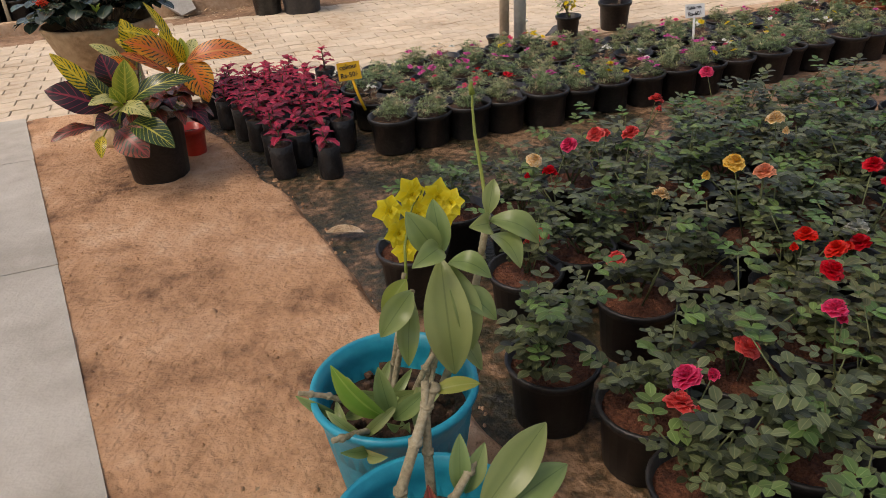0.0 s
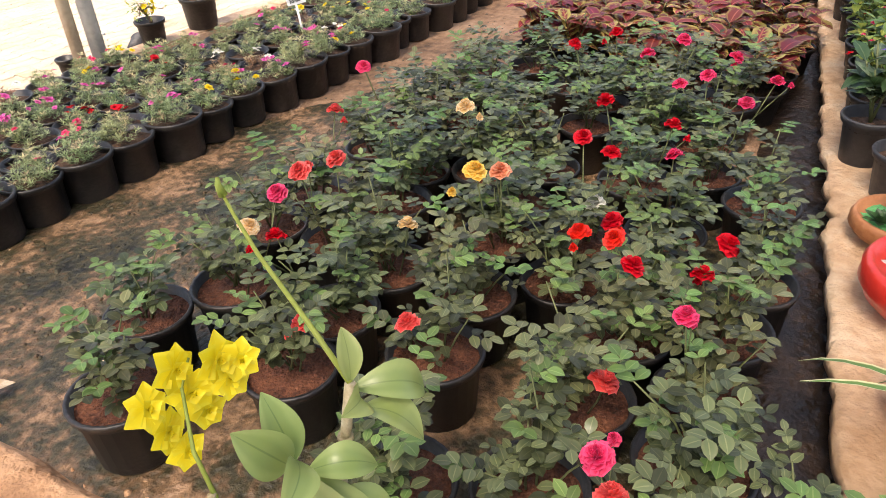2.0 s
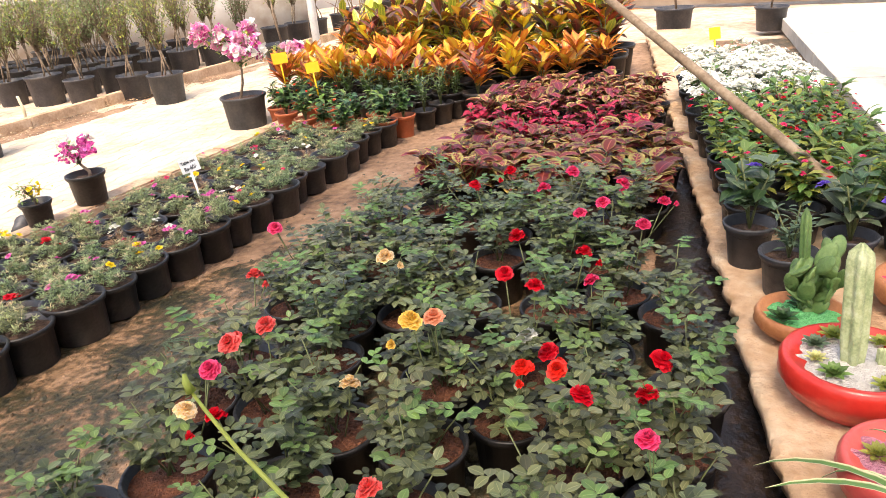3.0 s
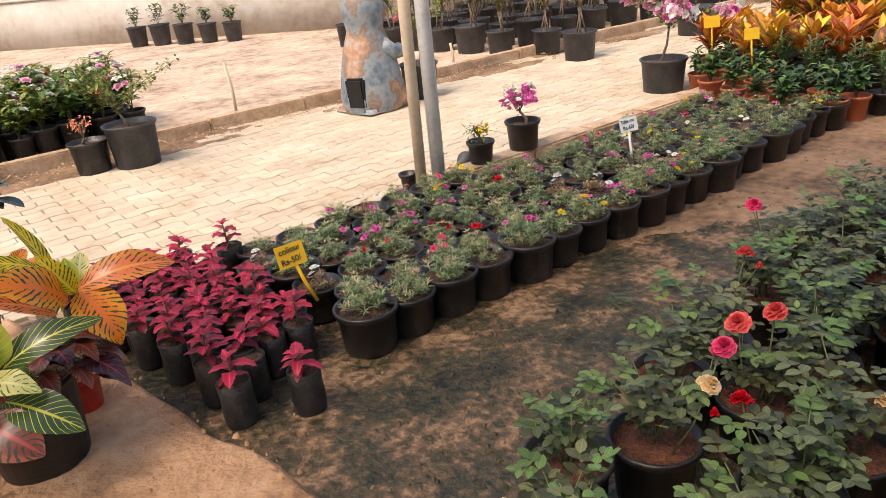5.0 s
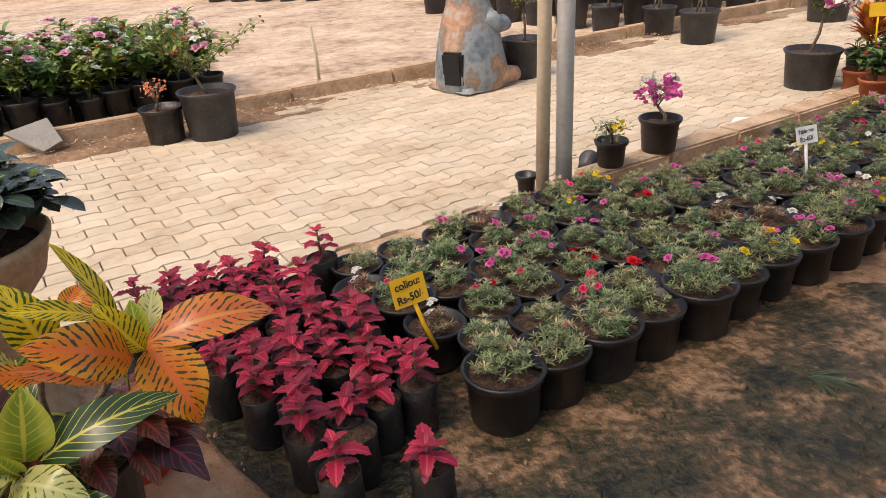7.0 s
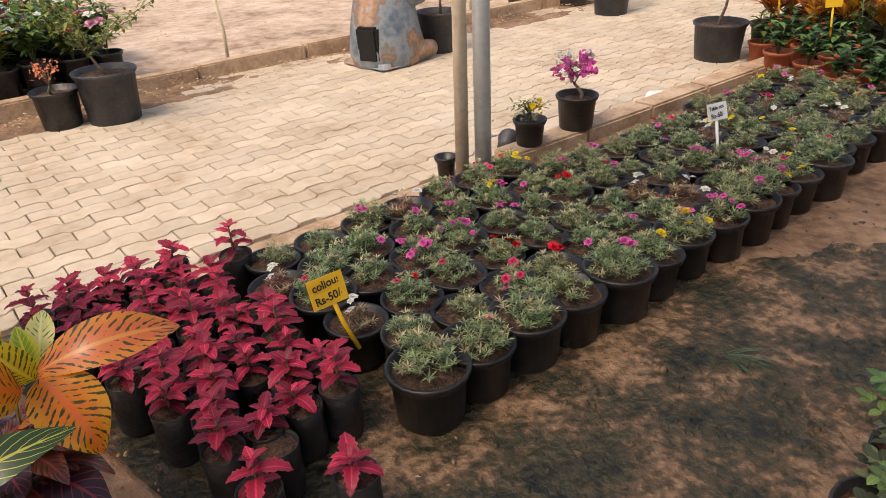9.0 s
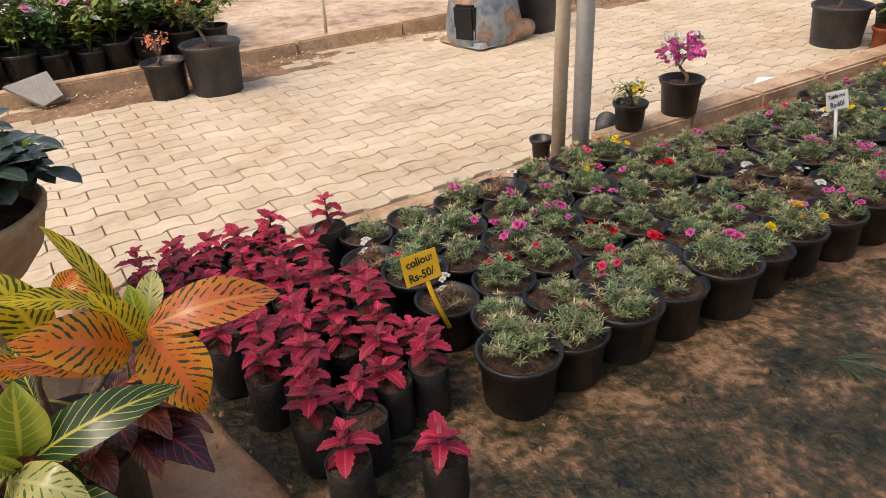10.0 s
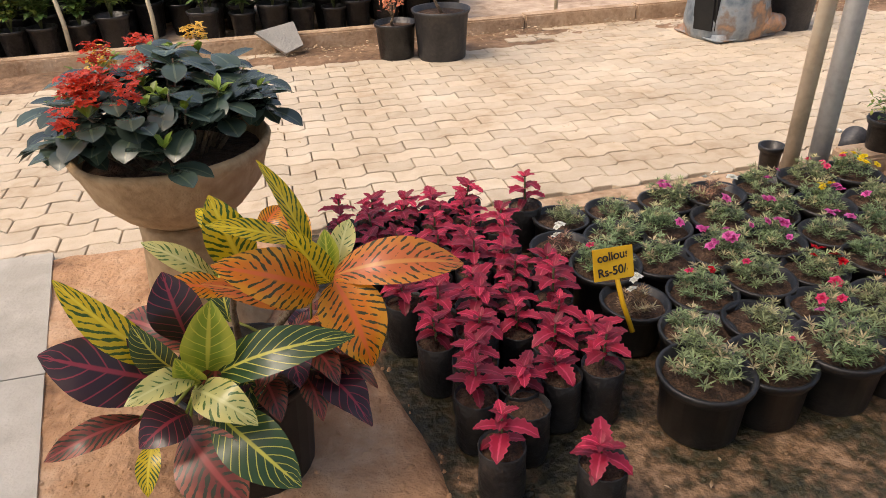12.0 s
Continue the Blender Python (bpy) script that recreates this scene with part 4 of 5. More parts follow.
# ixora in a clay bowl on a stand
st = thing("planter_stand", "round weathered clay stand with a flared foot", "planter stand")
b = Build(); b.lathe([(0.08, 0.0), (0.185, 0.0), (0.19, 0.03), (0.165, 0.05), (0.15, 0.10), (0.13, 0.30), (0.13, 0.34), (0.12, 0.35), (0.05, 0.35)], 28); part("body", b, M["clay"], st)
put(st, -0.215, 4.37, 0.02, 0, 1.16)
bw = thing("ixora_bowl", "dark-leaved ixora with scarlet flowers in a clay bowl", "potted plant")
b = Build(); b.lathe([(0.05, 0.0), (0.13, 0.0), (0.20, 0.045), (0.265, 0.12), (0.295, 0.21), (0.305, 0.225), (0.312, 0.25), (0.30, 0.262), (0.285, 0.25), (0.27, 0.20), (0.05, 0.195)], 36); part("bowl", b, M["clay"], bw)
b = Build(); soil(b, 0.275, 0.21); part("soil", b, M["darksoil"], bw)
lf, ny, fl, stm = Build(), Build(), Build(), Build()
yel = Build()
for i in range(56):
    a, q = uni(0, 6.28), math.sqrt(R.random())
    d = Vector((math.cos(a) * q, math.sin(a) * q, 0))
    top = Vector((d.x * 0.35, d.y * 0.35, 0.29 + 0.24 * (1 - 0.7 * q * q) * uni(0.65, 1.1)))
    stm.tube([(d.x * 0.15, d.y * 0.15, 0.2), (d.x * 0.27, d.y * 0.27, 0.2 + (top.z - 0.2) * 0.65), top], 0.005, 0.003, 5)
    for k in range(7):
        lf.leaf(top - Vector((0, 0, uni(0, 0.09))), around(uni(0, 6.28), uni(-0.15, 0.6)), uni(0.10, 0.14), uni(0.066, 0.086), uni(0.3, 1.2), 0.14, 7, 0.6)
    if i % 2 == 0:
        for k in range(5): ny.leaf(top, around(uni(0, 6.28), uni(0.5, 1.2)), uni(0.03, 0.055), 0.024, 0.5, 0.3, 3, 0.55)
    if i % 13 == 0 or (-0.75 < d.x < -0.1 and -0.8 < d.y < 0.1):
        for k in range(34):
            c = top + Vector((uni(-.035, .035), uni(-.035, .035), uni(0.03, 0.09)))
            flower(fl if i % 5 else yel, c, (uni(-.5, .5), uni(-.5, .5), 1), 0.017, 4, 0.1, 1, 0.7)
tagged(part("branch", stm, M["bark"], bw), kind="stuff"); part("foliage", lf, LF["ixora"], bw); part("new_leaves", ny, LF["ixnew"], bw, "fresh bright green shoot tips")
tagged(part("blossom", fl, PT["ixred"], bw, "scarlet star-shaped flower clusters"), kind="stuff")
if yel.f: tagged(part("faded_blossom", yel, PT["yellow"], bw, "faded yellow flower clusters"), kind="stuff")
put(bw, -0.215, 4.37, 0.426, 0, 0.95)

# orchids in cyan pots
def cyan_pot(x, y, s=1.0):
    t = thing("orchid_pot", "orchid with thick canes in a ribbed cyan plastic pot", "orchid", "orchids in cyan pots")
    r, h = 0.13, 0.24
    b = Build()
    rows, uvs = [], []
    for rr, z, rib in ((0.04, 0, 0), (r * 0.72, 0, 0), (r * 0.74, 0.01, 1), (r * 0.93, h - 0.05, 1), (r * 0.95, h - 0.04, 0), (r * 1.0, h - 0.02, 0), (r * 1.04, h - 0.008, 0), (r * 1.03, h, 0), (r * 0.96, h, 0), (r * 0.92, h - 0.03, 0), (r * 0.9, h - 0.09, 0), (0.03, h - 0.10, 0)):
        rows.append([((rr + rib * 0.002 * math.cos(k * math.pi)) * math.cos(2 * math.pi * k / 72), (rr + rib * 0.002 * math.cos(k * math.pi)) * math.sin(2 * math.pi * k / 72), z) for k in range(72)]); uvs.append([(0.5, 0.3)] * 72)
    b.grid(rows, uvs, True); part("pot", b, M["cyan"], t)
    b = Build(); soil(b, r * 0.9, h - 0.07)
    for _ in range(40):
        a, q = uni(0, 6.28), uni(0, r * 0.85)
        b.box((q * math.cos(a), q * math.sin(a), h - 0.065 + uni(0, 0.02)), (uni(0.01, 0.03), 0.012, 0.01), uni(0, 3))
    tagged(part("bark_chips", b, M["darksoil"], t), kind="stuff")
    return put(t, x, y, 0.03, 0, s)
PS = 1.4
OP, OQ = Vector((0.46, 1.25, 0.03)), Vector((0.40, 0.84, 0.03))
op = cyan_pot(OP.x, OP.y, PS)
op2 = cyan_pot(OQ.x, OQ.y, PS)
def cane(parent, pts, r=0.009):
    b = Build()
    P = [Vector(p) for p in pts]
    fine = []
    for a, c in zip(P, P[1:]):
        for k in range(5): fine.append(a.lerp(c, k / 5))
    fine.append(P[-1])
    b.tube(fine, r, r * 0.75, 8)
    for k in range(2, len(fine) - 1, 3): b.tube([fine[k] - Vector((0, 0, .003)), fine[k] + Vector((0, 0, .003))], r * 1.15, r * 1.15, 8)
    part("cane", b, M["cane"], parent)
def stalk(pts, r0, r1, label=""):
    b = Build(); b.tube([(Vector(p) - OP) / PS for p in pts], r0 / PS, r1 / PS, 6); part("flower_stalk", b, LF["yelgreen"], op, label)
def oc(pts, r, o=OP, parent=op): cane(parent, [(Vector(p) - o) / PS for p in pts], r / PS)
def oleaf(base, tip, w, arch=0.02, face=(-0.3, -0.8, 0.5), mm="orchid", o=OP, parent=op, **kw):
    blade(parent, mm, (Vector(base) - o) / PS, (Vector(tip) - o) / PS, w / PS, arch / PS, face, kw.pop("fold", 0.35), **kw)
oc([(0.56, 1.24, 0.30), (0.64, 1.22, 0.52), (0.672, 1.19, 0.76)], 0.010)
oc([(0.52, 1.24, 0.30), (0.57, 1.24, 0.48), (0.58, 1.22, 0.68)], 0.010)
oc([(0.46, 1.30, 0.30), (0.51, 1.34, 0.45), (0.54, 1.37, 0.56)], 0.009)
oc([(0.43, 1.22, 0.30), (0.49, 1.27, 0.44), (0.53, 1.28, 0.57)], 0.008)
oc([(0.40, 1.24, 0.31), (0.31, 1.22, 0.40), (0.25, 1.22, 0.43)], 0.007)
oc([(0.40, 1.18, 0.31), (0.34, 1.13, 0.36), (0.29, 1.11, 0.38)], 0.008)
oc([(0.46, 1.20, 0.30), (0.52, 1.20, 0.42), (0.56, 1.18, 0.50)], 0.008)
oc([(0.50, 1.17, 0.30), (0.54, 1.20, 0.42), (0.60, 1.22, 0.53)], 0.007)
# leaves of the tall cane
oleaf((0.575, 1.21, 0.68), (0.56, 1.12, 0.45), 0.095, 0.035, (-0.3, -0.9, 0.3))
oleaf((0.59, 1.21, 0.66), (0.60, 1.12, 0.50), 0.06, 0.03, (0.1, -0.9, 0.3))
oleaf((0.575, 1.22, 0.68), (0.52, 1.24, 0.78), 0.06, 0.01)
oleaf((0.585, 1.22, 0.68), (0.58, 1.25, 0.79), 0.05, 0.01)
oleaf((0.575, 1.21, 0.70), (0.50, 1.16, 0.70), 0.05, 0.025)
oleaf((0.59, 1.21, 0.66), (0.66, 1.15, 0.64), 0.05, 0.03, (0.2, -0.7, 0.7))
oleaf((0.59, 1.20, 0.60), (0.66, 1.13, 0.55), 0.055, 0.03, (0.2, -0.8, 0.6))
oleaf((0.56, 1.22, 0.55), (0.62, 1.12, 0.44), 0.05, 0.02, (0.2, -0.9, 0.4))
oleaf((0.53, 1.28, 0.57), (0.44, 1.24, 0.50), 0.06, 0.03)
oleaf((0.53, 1.29, 0.55), (0.49, 1.22, 0.42), 0.05, 0.02, (-0.4, -0.8, 0.4))
oleaf((0.54, 1.36, 0.55), (0.47, 1.33, 0.49), 0.05, 0.02, mm="yelgreen")
# top of the stalked cane
oleaf((0.672, 1.19, 0.75), (0.76, 1.14, 0.70), 0.055, 0.035, (0.1, -0.7, 0.7))
oleaf((0.672, 1.19, 0.76), (0.70, 1.22, 0.82), 0.035, 0.01)
oleaf((0.67, 1.19, 0.74), (0.62, 1.16, 0.76), 0.045, 0.02)
oleaf((0.672, 1.18, 0.72), (0.70, 1.10, 0.68), 0.05, 0.025, (0.2, -0.8, 0.6))
# young shoots in the pot
oleaf((0.42, 1.17, 0.34), (0.32, 1.18, 0.51), 0.058, 0.02, (-0.5, -0.8, 0.2), "ixnew")
oleaf((0.43, 1.17, 0.34), (0.41, 1.16, 0.49), 0.045, 0.01)
oleaf((0.43, 1.16, 0.34), (0.50, 1.12, 0.43), 0.04, 0.01)
for k in range(16):
    a = k * 0.83
    p = Vector((0.40 + 0.07 * math.cos(a * 1.7), 1.19 + 0.07 * math.sin(a * 2.3), 0.31))
    oleaf(p, p + Vector((0.09 * math.cos(a), 0.09 * math.sin(a), uni(0.05, 0.10))), uni(0.022, 0.034), 0.015)
stalk([(0.672, 1.19, 0.76), (0.70, 1.28, 0.80), (0.735, 1.40, 0.85), (0.76, 1.47, 0.885), (0.775, 1.505, 0.90)], 0.0045, 0.0025, "bare yellow-green flower stalk")
b = Build(); b.tube([(Vector(p) - OP) / PS for p in ((0.775, 1.505, 0.90), (0.772, 1.507, 0.918), (0.776, 1.51, 0.928))], 0.006, 0.002, 6); part("bud", b, LF["yelgreen"], op)
stalk([(0.54, 1.36, 0.55), (0.56, 1.42, 0.60), (0.60, 1.47, 0.67), (0.63, 1.48, 0.70)], 0.004, 0.002)
CL = Vector((0.602, 1.473, 0.645))
for dx, dz, s in ((-0.055, 0.02, 1), (0.0, 0.055, 1.05), (0.05, 0.05, 1.1), (0.065, 0.0, 1), (0.01, 0.005, 1.05), (-0.04, -0.04, 0.95), (-0.03, -0.085, 0.85), (0.025, -0.045, 0.9), (0.08, 0.035, 0.9)):
    b = Build()
    f = (uni(-.5, .2), -0.9, uni(0.1, 0.5))
    flower(b, (0, 0, 0), f, 0.040 * s / PS, 6, 0.12, 1, 1.25, 0.72)
    flower(b, (0, -0.004, 0), f, 0.020 * s / PS, 4, 0.7, 2, 1.1, 0.6)
    o = part("flower", b, PT["orchid"], op, "yellow orchid flower"); o.location = (CL + Vector((dx, uni(-.025, .01) + 0.3 * dx * -1, dz)) - OP) / PS
# second pot
oc([(0.36, 0.84, 0.30), (0.37, 0.90, 0.42), (0.45, 0.98, 0.51), (0.48, 1.0, 0.55)], 0.012, OQ, op2)
oc([(0.42, 0.88, 0.30), (0.44, 0.95, 0.44), (0.46, 1.0, 0.56)], 0.010, OQ, op2)
oc([(0.42, 0.80, 0.30), (0.46, 0.88, 0.38), (0.53, 0.92, 0.43)], 0.010, OQ, op2)
oleaf((0.47, 1.0, 0.53), (0.56, 0.98, 0.535), 0.032, 0.012, o=OQ, parent=op2, face=(0, -0.5, 0.9), mm="yelgreen")
oleaf((0.48, 0.90, 0.36), (0.50, 0.94, 0.47), 0.04, 0.01, o=OQ, parent=op2)
oleaf((0.49, 0.90, 0.36), (0.54, 0.92, 0.45), 0.04, 0.01, o=OQ, parent=op2)
oleaf((0.50, 0.86, 0.34), (0.67, 0.93, 0.44), 0.075, 0.03, (-0.2, -0.6, 0.8), o=OQ, parent=op2)
oleaf((0.50, 0.84, 0.33), (0.69, 0.88, 0.37), 0.07, 0.03, (-0.2, -0.5, 0.85), o=OQ, parent=op2)
oleaf((0.42, 0.82, 0.36), (0.46, 0.76, 0.38), 0.07, 0.02, (0, -0.5, 0.85), o=OQ, parent=op2)
oleaf((0.42, 0.86, 0.34), (0.41, 0.86, 0.46), 0.035, 0.01, o=OQ, parent=op2, mm="crored")

# ---- beds farther on ----
def bushy(name, label, cat, group, leafm, n, L, W, spread, h, potr=0.11, poth=0.16, potm="blackpot", el=(0.0, 0.8), droop=(0.4, 1.1), flowers=None, nf=0, fr=0.02, seg=3, tooth=0.0, upright=0.0, stems=5):
    t = potted(name, label, cat, group, potr, poth, potm, "darksoil")
    lf, st = [Build() for _ in leafm], Build()
    tops = []
    for i in range(stems):
        a = 6.28 * i / stems + uni(-.4, .4)
        top = Vector((math.cos(a) * spread * uni(0.3, 0.8), math.sin(a) * spread * uni(0.3, 0.8), poth + h * uni(0.7, 1.05)))
        tops.append(top)
        st.tube([(0, 0, poth - 0.03), (top.x * 0.4, top.y * 0.4, poth + (top.z - poth) * 0.5), top], 0.005, 0.003, 5)
    for i in range(n):
        top = R.choice(tops); s = uni(0.25, 1)
        p = Vector((top.x * s, top.y * s, poth - 0.02 + (top.z - poth + 0.02) * s))
        a = uni(0, 6.28)
        k = uni(0.75, 1.15)
        lf[i % len(leafm)].leaf(p, around(a, uni(*el) + upright * s), L * k, W * k, uni(*droop), 0.22, seg, 0.48, tooth=tooth)
    tagged(part("stem", st, M["stem"], t), kind="stuff")
    for m, b in zip(leafm, lf):
        if b.f: tagged(part("foliage", b, LF[m], t), kind="stuff")
    if flowers:
        fb = [Build() for _ in flowers]
        for i in range(nf):
            a, q = uni(0, 6.28), math.sqrt(R.random())
            c = Vector((math.cos(a) * q * spread, math.sin(a) * q * spread, poth + h * uni(0.85, 1.12) * (1 - 0.35 * q * q)))
            flower(fb[i % len(fb)], c, (math.cos(a) * q * 0.5, math.sin(a) * q * 0.5, 1), fr * uni(0.8, 1.2), 5, 0.2, 2 if fr < 0.03 else 3, 0.95)
        for m, b in zip(flowers, fb):
            if b.f: tagged(part("blossom", b, PT[m], t), kind="stuff")
    return t


def field(kinds, pts, s=(0.9, 1.1), z=0.0):
    used = set()
    for i, (x, y, *zz) in enumerate(pts):
        k = R.randrange(len(kinds))
        if k not in used: used.add(k); put(kinds[k], x, y, zz[0] if zz else z, uni(0, 360), uni(*s))
        else: ob_copy(kinds[k], x, y, zz[0] if zz else z, uni(0, 360), uni(*s))
    for k, t in enumerate(kinds):
        if k not in used:
            for o in (t, *t.children): bpy.data.objects.remove(o)

# coleus bed
cm = [bushy("coleus_plant", "maroon and lime variegated coleus in a dark pot", "coleus", "bedding coleus", ["coleusmix", "coleusmix", "coleusdark"], 54, 0.115, 0.078, 0.14, 0.20, seg=6, tooth=0.12, el=(0, .6)) for _ in range(4)]
cd = [bushy("coleus_plant", "dark red coleus with bronze leaf edges", "coleus", "bedding coleus", ["coleusdark", "coleusmix"], 54, 0.105, 0.07, 0.14, 0.20, seg=6, tooth=0.12) for _ in range(2)]
cr = [bushy("coleus_plant", "crimson coleus with narrow toothed leaves", "coleus", "bedding coleus", ["coleus"], 60, 0.085, 0.045, 0.13, 0.17, seg=6, tooth=0.2) for _ in range(2)]
pm, pd, pr = [], [], []
for i in range(11):
    for j in range(7):
        x, y = 3.55 + i * 0.235 + uni(-.03, .03) + (0.11 if j % 2 else 0), 1.32 + j * 0.23 + uni(-.03, .03)
        if y < ledge_edge(x) + 0.12 or y > 2.45 + (x - 3.4) * 0.17: continue
        (pr if 4.45 < x < 5.0 and y > 1.5 else pd if x > 5.0 or x < 3.75 and y > 2.2 else pm).append((x, y))
field(cm, pm); field(cd, pd); field(cr, pr)

# croton bed
cf = [bushy("croton_plant", "gold and orange croton in a black pot", "croton", "bedding crotons", ["farcro", "farcro", "farcro2"], 44, 0.17, 0.055, 0.10, 0.22, 0.12, 0.2, el=(.3, .7), droop=(.3, .9), upright=0.45) for _ in range(3)]
cf += [bushy("croton_plant", "orange-red croton in a black pot", "croton", "bedding crotons", ["farcro2", "farcro", "farcro3"], 44, 0.17, 0.055, 0.10, 0.2, 0.12, 0.2, el=(.2, .7), droop=(.3, .9), upright=0.45) for _ in range(2)]
cb = [bushy("croton_plant", "yellow-topped croton with bronze lower leaves", "croton", "bedding crotons", ["farcro3", "farcro", "crolite", "farcro2"], 48, 0.19, 0.065, 0.12, 0.34, 0.13, 0.24, el=(.1, .6), droop=(.4, 1.0), upright=0.6) for _ in range(2)]
p1, p2 = [], []
for i in range(13):
    for j in range(6):
        x, y = 6.0 + j * 0.33 + uni(-.04, .04), 2.0 + i * 0.28 + uni(-.04, .04) + j * 0.05
        if x + (y - 3.0) * 0.45 < 6.05 or y > 5.2: continue
        (p1 if j < 3 else p2).append((x, y))
field(cf, p1, (1.1, 1.35)); field(cb, p2, (1.25, 1.5))
# green shrubs in terracotta and black pots
gs = [bushy("shrub_pot", "dark green leafy shrub in a terracotta pot", "potted plant", "green shrubs", ["deep", "deep", "green"], 80, 0.085, 0.04, 0.13, 0.2, 0.09, 0.18, "terra", flowers=["ixred"] if k else None, nf=4, fr=0.02) for k in range(2)]
gs2 = [bushy("shrub_pot", "grey-green fine-leaved shrub in a black pot", "potted plant", "green shrubs", ["greygrn", "green"], 130, 0.06, 0.018, 0.13, 0.3, 0.1, 0.18, "blackpot", el=(.2, 1.1)) for k in range(2)]
field(gs, [(5.1, 3.56), (5.32, 3.50), (4.88, 3.80), (5.15, 3.85), (5.40, 3.78), (5.05, 4.1), (5.35, 4.08), (5.2, 4.38), (5.5, 4.35), (5.35, 4.68), (5.68, 4.65), (5.6, 4.95), (5.9, 4.9)])
field(gs2, [(5.56, 3.42), (5.78, 3.36), (5.68, 3.68), (5.9, 3.62), (5.98, 3.3), (5.75, 4.05), (5.95, 4.0), (5.9, 4.35), (6.05, 4.65)])

# ledge: vinca, lisianthus and white mums
vi = [bushy("vinca_pot", "green vinca with small red and pink flowers in a black pot", "potted plant", "ledge flowers", ["green", "yelgreen", "green"], 110, 0.075, 0.034, 0.14, 0.22, 0.085, 0.16, flowers=["pink", "red"], nf=5, fr=0.016) for _ in range(3)]
mw = [bushy("chrysanthemum_pot", "white chrysanthemum covered in blooms in a black pot", "potted plant", "ledge flowers", ["green"], 60, 0.05, 0.022, 0.13, 0.2, 0.09, 0.16, flowers=["white"], nf=34, fr=0.032) for _ in range(3)]
li = [bushy("lisianthus_pot", "violet lisianthus with grey-green leaves in a charcoal pot", "potted plant", "ledge flowers", ["greygrn", "deep"], 44, 0.11, 0.05, 0.12, 0.24, 0.085, 0.17, "greypot", flowers=["purple"], nf=2, fr=0.032) for _ in range(2)]
gl = [bushy("shrub_pot", "fine grey-green shrub in a charcoal pot on the ledge", "potted plant", "ledge flowers", ["greygrn"], 110, 0.055, 0.014, 0.11, 0.16, 0.1, 0.18, "greypot")]
pv, pw = [], []
for i in range(15):
    for j in range(4):
        x = 3.28 + i * 0.205 + uni(-.02, .02)
        y = ledge_edge(x) - 0.17 - j * 0.19 + uni(-.02, .02)
        if y < -0.25: continue
        (pw if x > 4.55 + 0.1 * j else pv).append((x, y))
field(vi, pv, z=0.15); field(mw, pw, (1.0, 1.15), 0.15)
field(li, [(3.02, 0.80), (2.98, 0.45), (3.1, 0.2)], z=0.15); field(gl, [(2.78, 0.66)], z=0.15)
bo = thing("bamboo_pole", "weathered bamboo pole leaning across the flower ledge", "pole")
b = Build()
b.tube([Vector((3.22, 0.46, 0.40)).lerp(Vector((4.45, 1.92, 1.30)), k / 12) for k in range(13)], 0.024, 0.021, 12); part("cane", b, M["bamboo"], bo)


def bowl(name, label, r, h, m, fill, x, y, ribs=3):
    t = thing(name, label, "succulent bowl", "succulent bowls")
    prof = [(0.04, 0), (r * 0.62, 0), (r * 0.70, 0.012)]
    for k in range(ribs * 2):
        s = (k + 1) / (ribs * 2)
        prof.append((r * (0.70 + 0.33 * math.sin(s * 1.9)) + (0.004 if k % 2 else -0.002), 0.012 + (h - 0.03) * s))
    prof += [(r * 1.0, h - 0.008), (r * 0.98, h), (r * 0.90, h), (r * 0.86, h - 0.02), (0.05, h - 0.022)]
    b = Build(); b.lathe(prof, 40); part("bowl", b, M[m], t)
    b = Build(); soil(b, r * 0.88, h - 0.022, 28); part("gravel", b, M[fill], t)
    return put(t, x, y, 0.15)
g1 = bowl("succulent_bowl", "ribbed brown ceramic bowl with green sand and cactus", 0.142, 0.095, "brownglaze", "greensand", 2.475, 0.615)
g2 = bowl("succulent_bowl", "red painted bowl with white gravel, cactus and succulents", 0.19, 0.155, "redglaze", "whitegravel", 2.12, 0.495)
g3 = bowl("succulent_bowl", "coral ribbed bowl with pink gravel and succulents", 0.16, 0.15, "coralglaze", "pinksand", 1.70, 0.40, 4)
bowl("succulent_bowl", "brown bowl with magenta pebbles", 0.17, 0.12, "brownglaze", "pinkstone", 2.75, 0.22)
def column(parent, x, y, z, h, r, m, lean=(0, 0), ribs=5):
    b = Build(); rows, uvs = [], []
    for i in range(14):
        s = i / 13
        q = r * (1 if s < 0.85 else math.sqrt(max(0.02, 1 - ((s - 0.85) / 0.15) ** 2))) * (0.8 + 0.2 * min(1, s * 5))
        rows.append([(x + lean[0] * s + q * (1 + 0.22 * math.cos(ribs * t)) * math.cos(t), y + lean[1] * s + q * (1 + 0.22 * math.cos(ribs * t)) * math.sin(t), z + h * s) for t in [2 * math.pi * k / 40 for k in range(40)]])
        uvs.append([(s, 0.3)] * 40)
    b.grid(rows, uvs, True); part("cactus", b, M[m], parent)
column(g2, -0.015, 0.01, 0.13, 0.34, 0.029, "cactus", (0.075, 0.01), 4); column(g2, 0.0, -0.06, 0.13, 0.06, 0.012, "cactus")
column(g1, 0.03, 0.0, 0.07, 0.36, 0.014, "padcactus", (0.03, 0.02), 4)
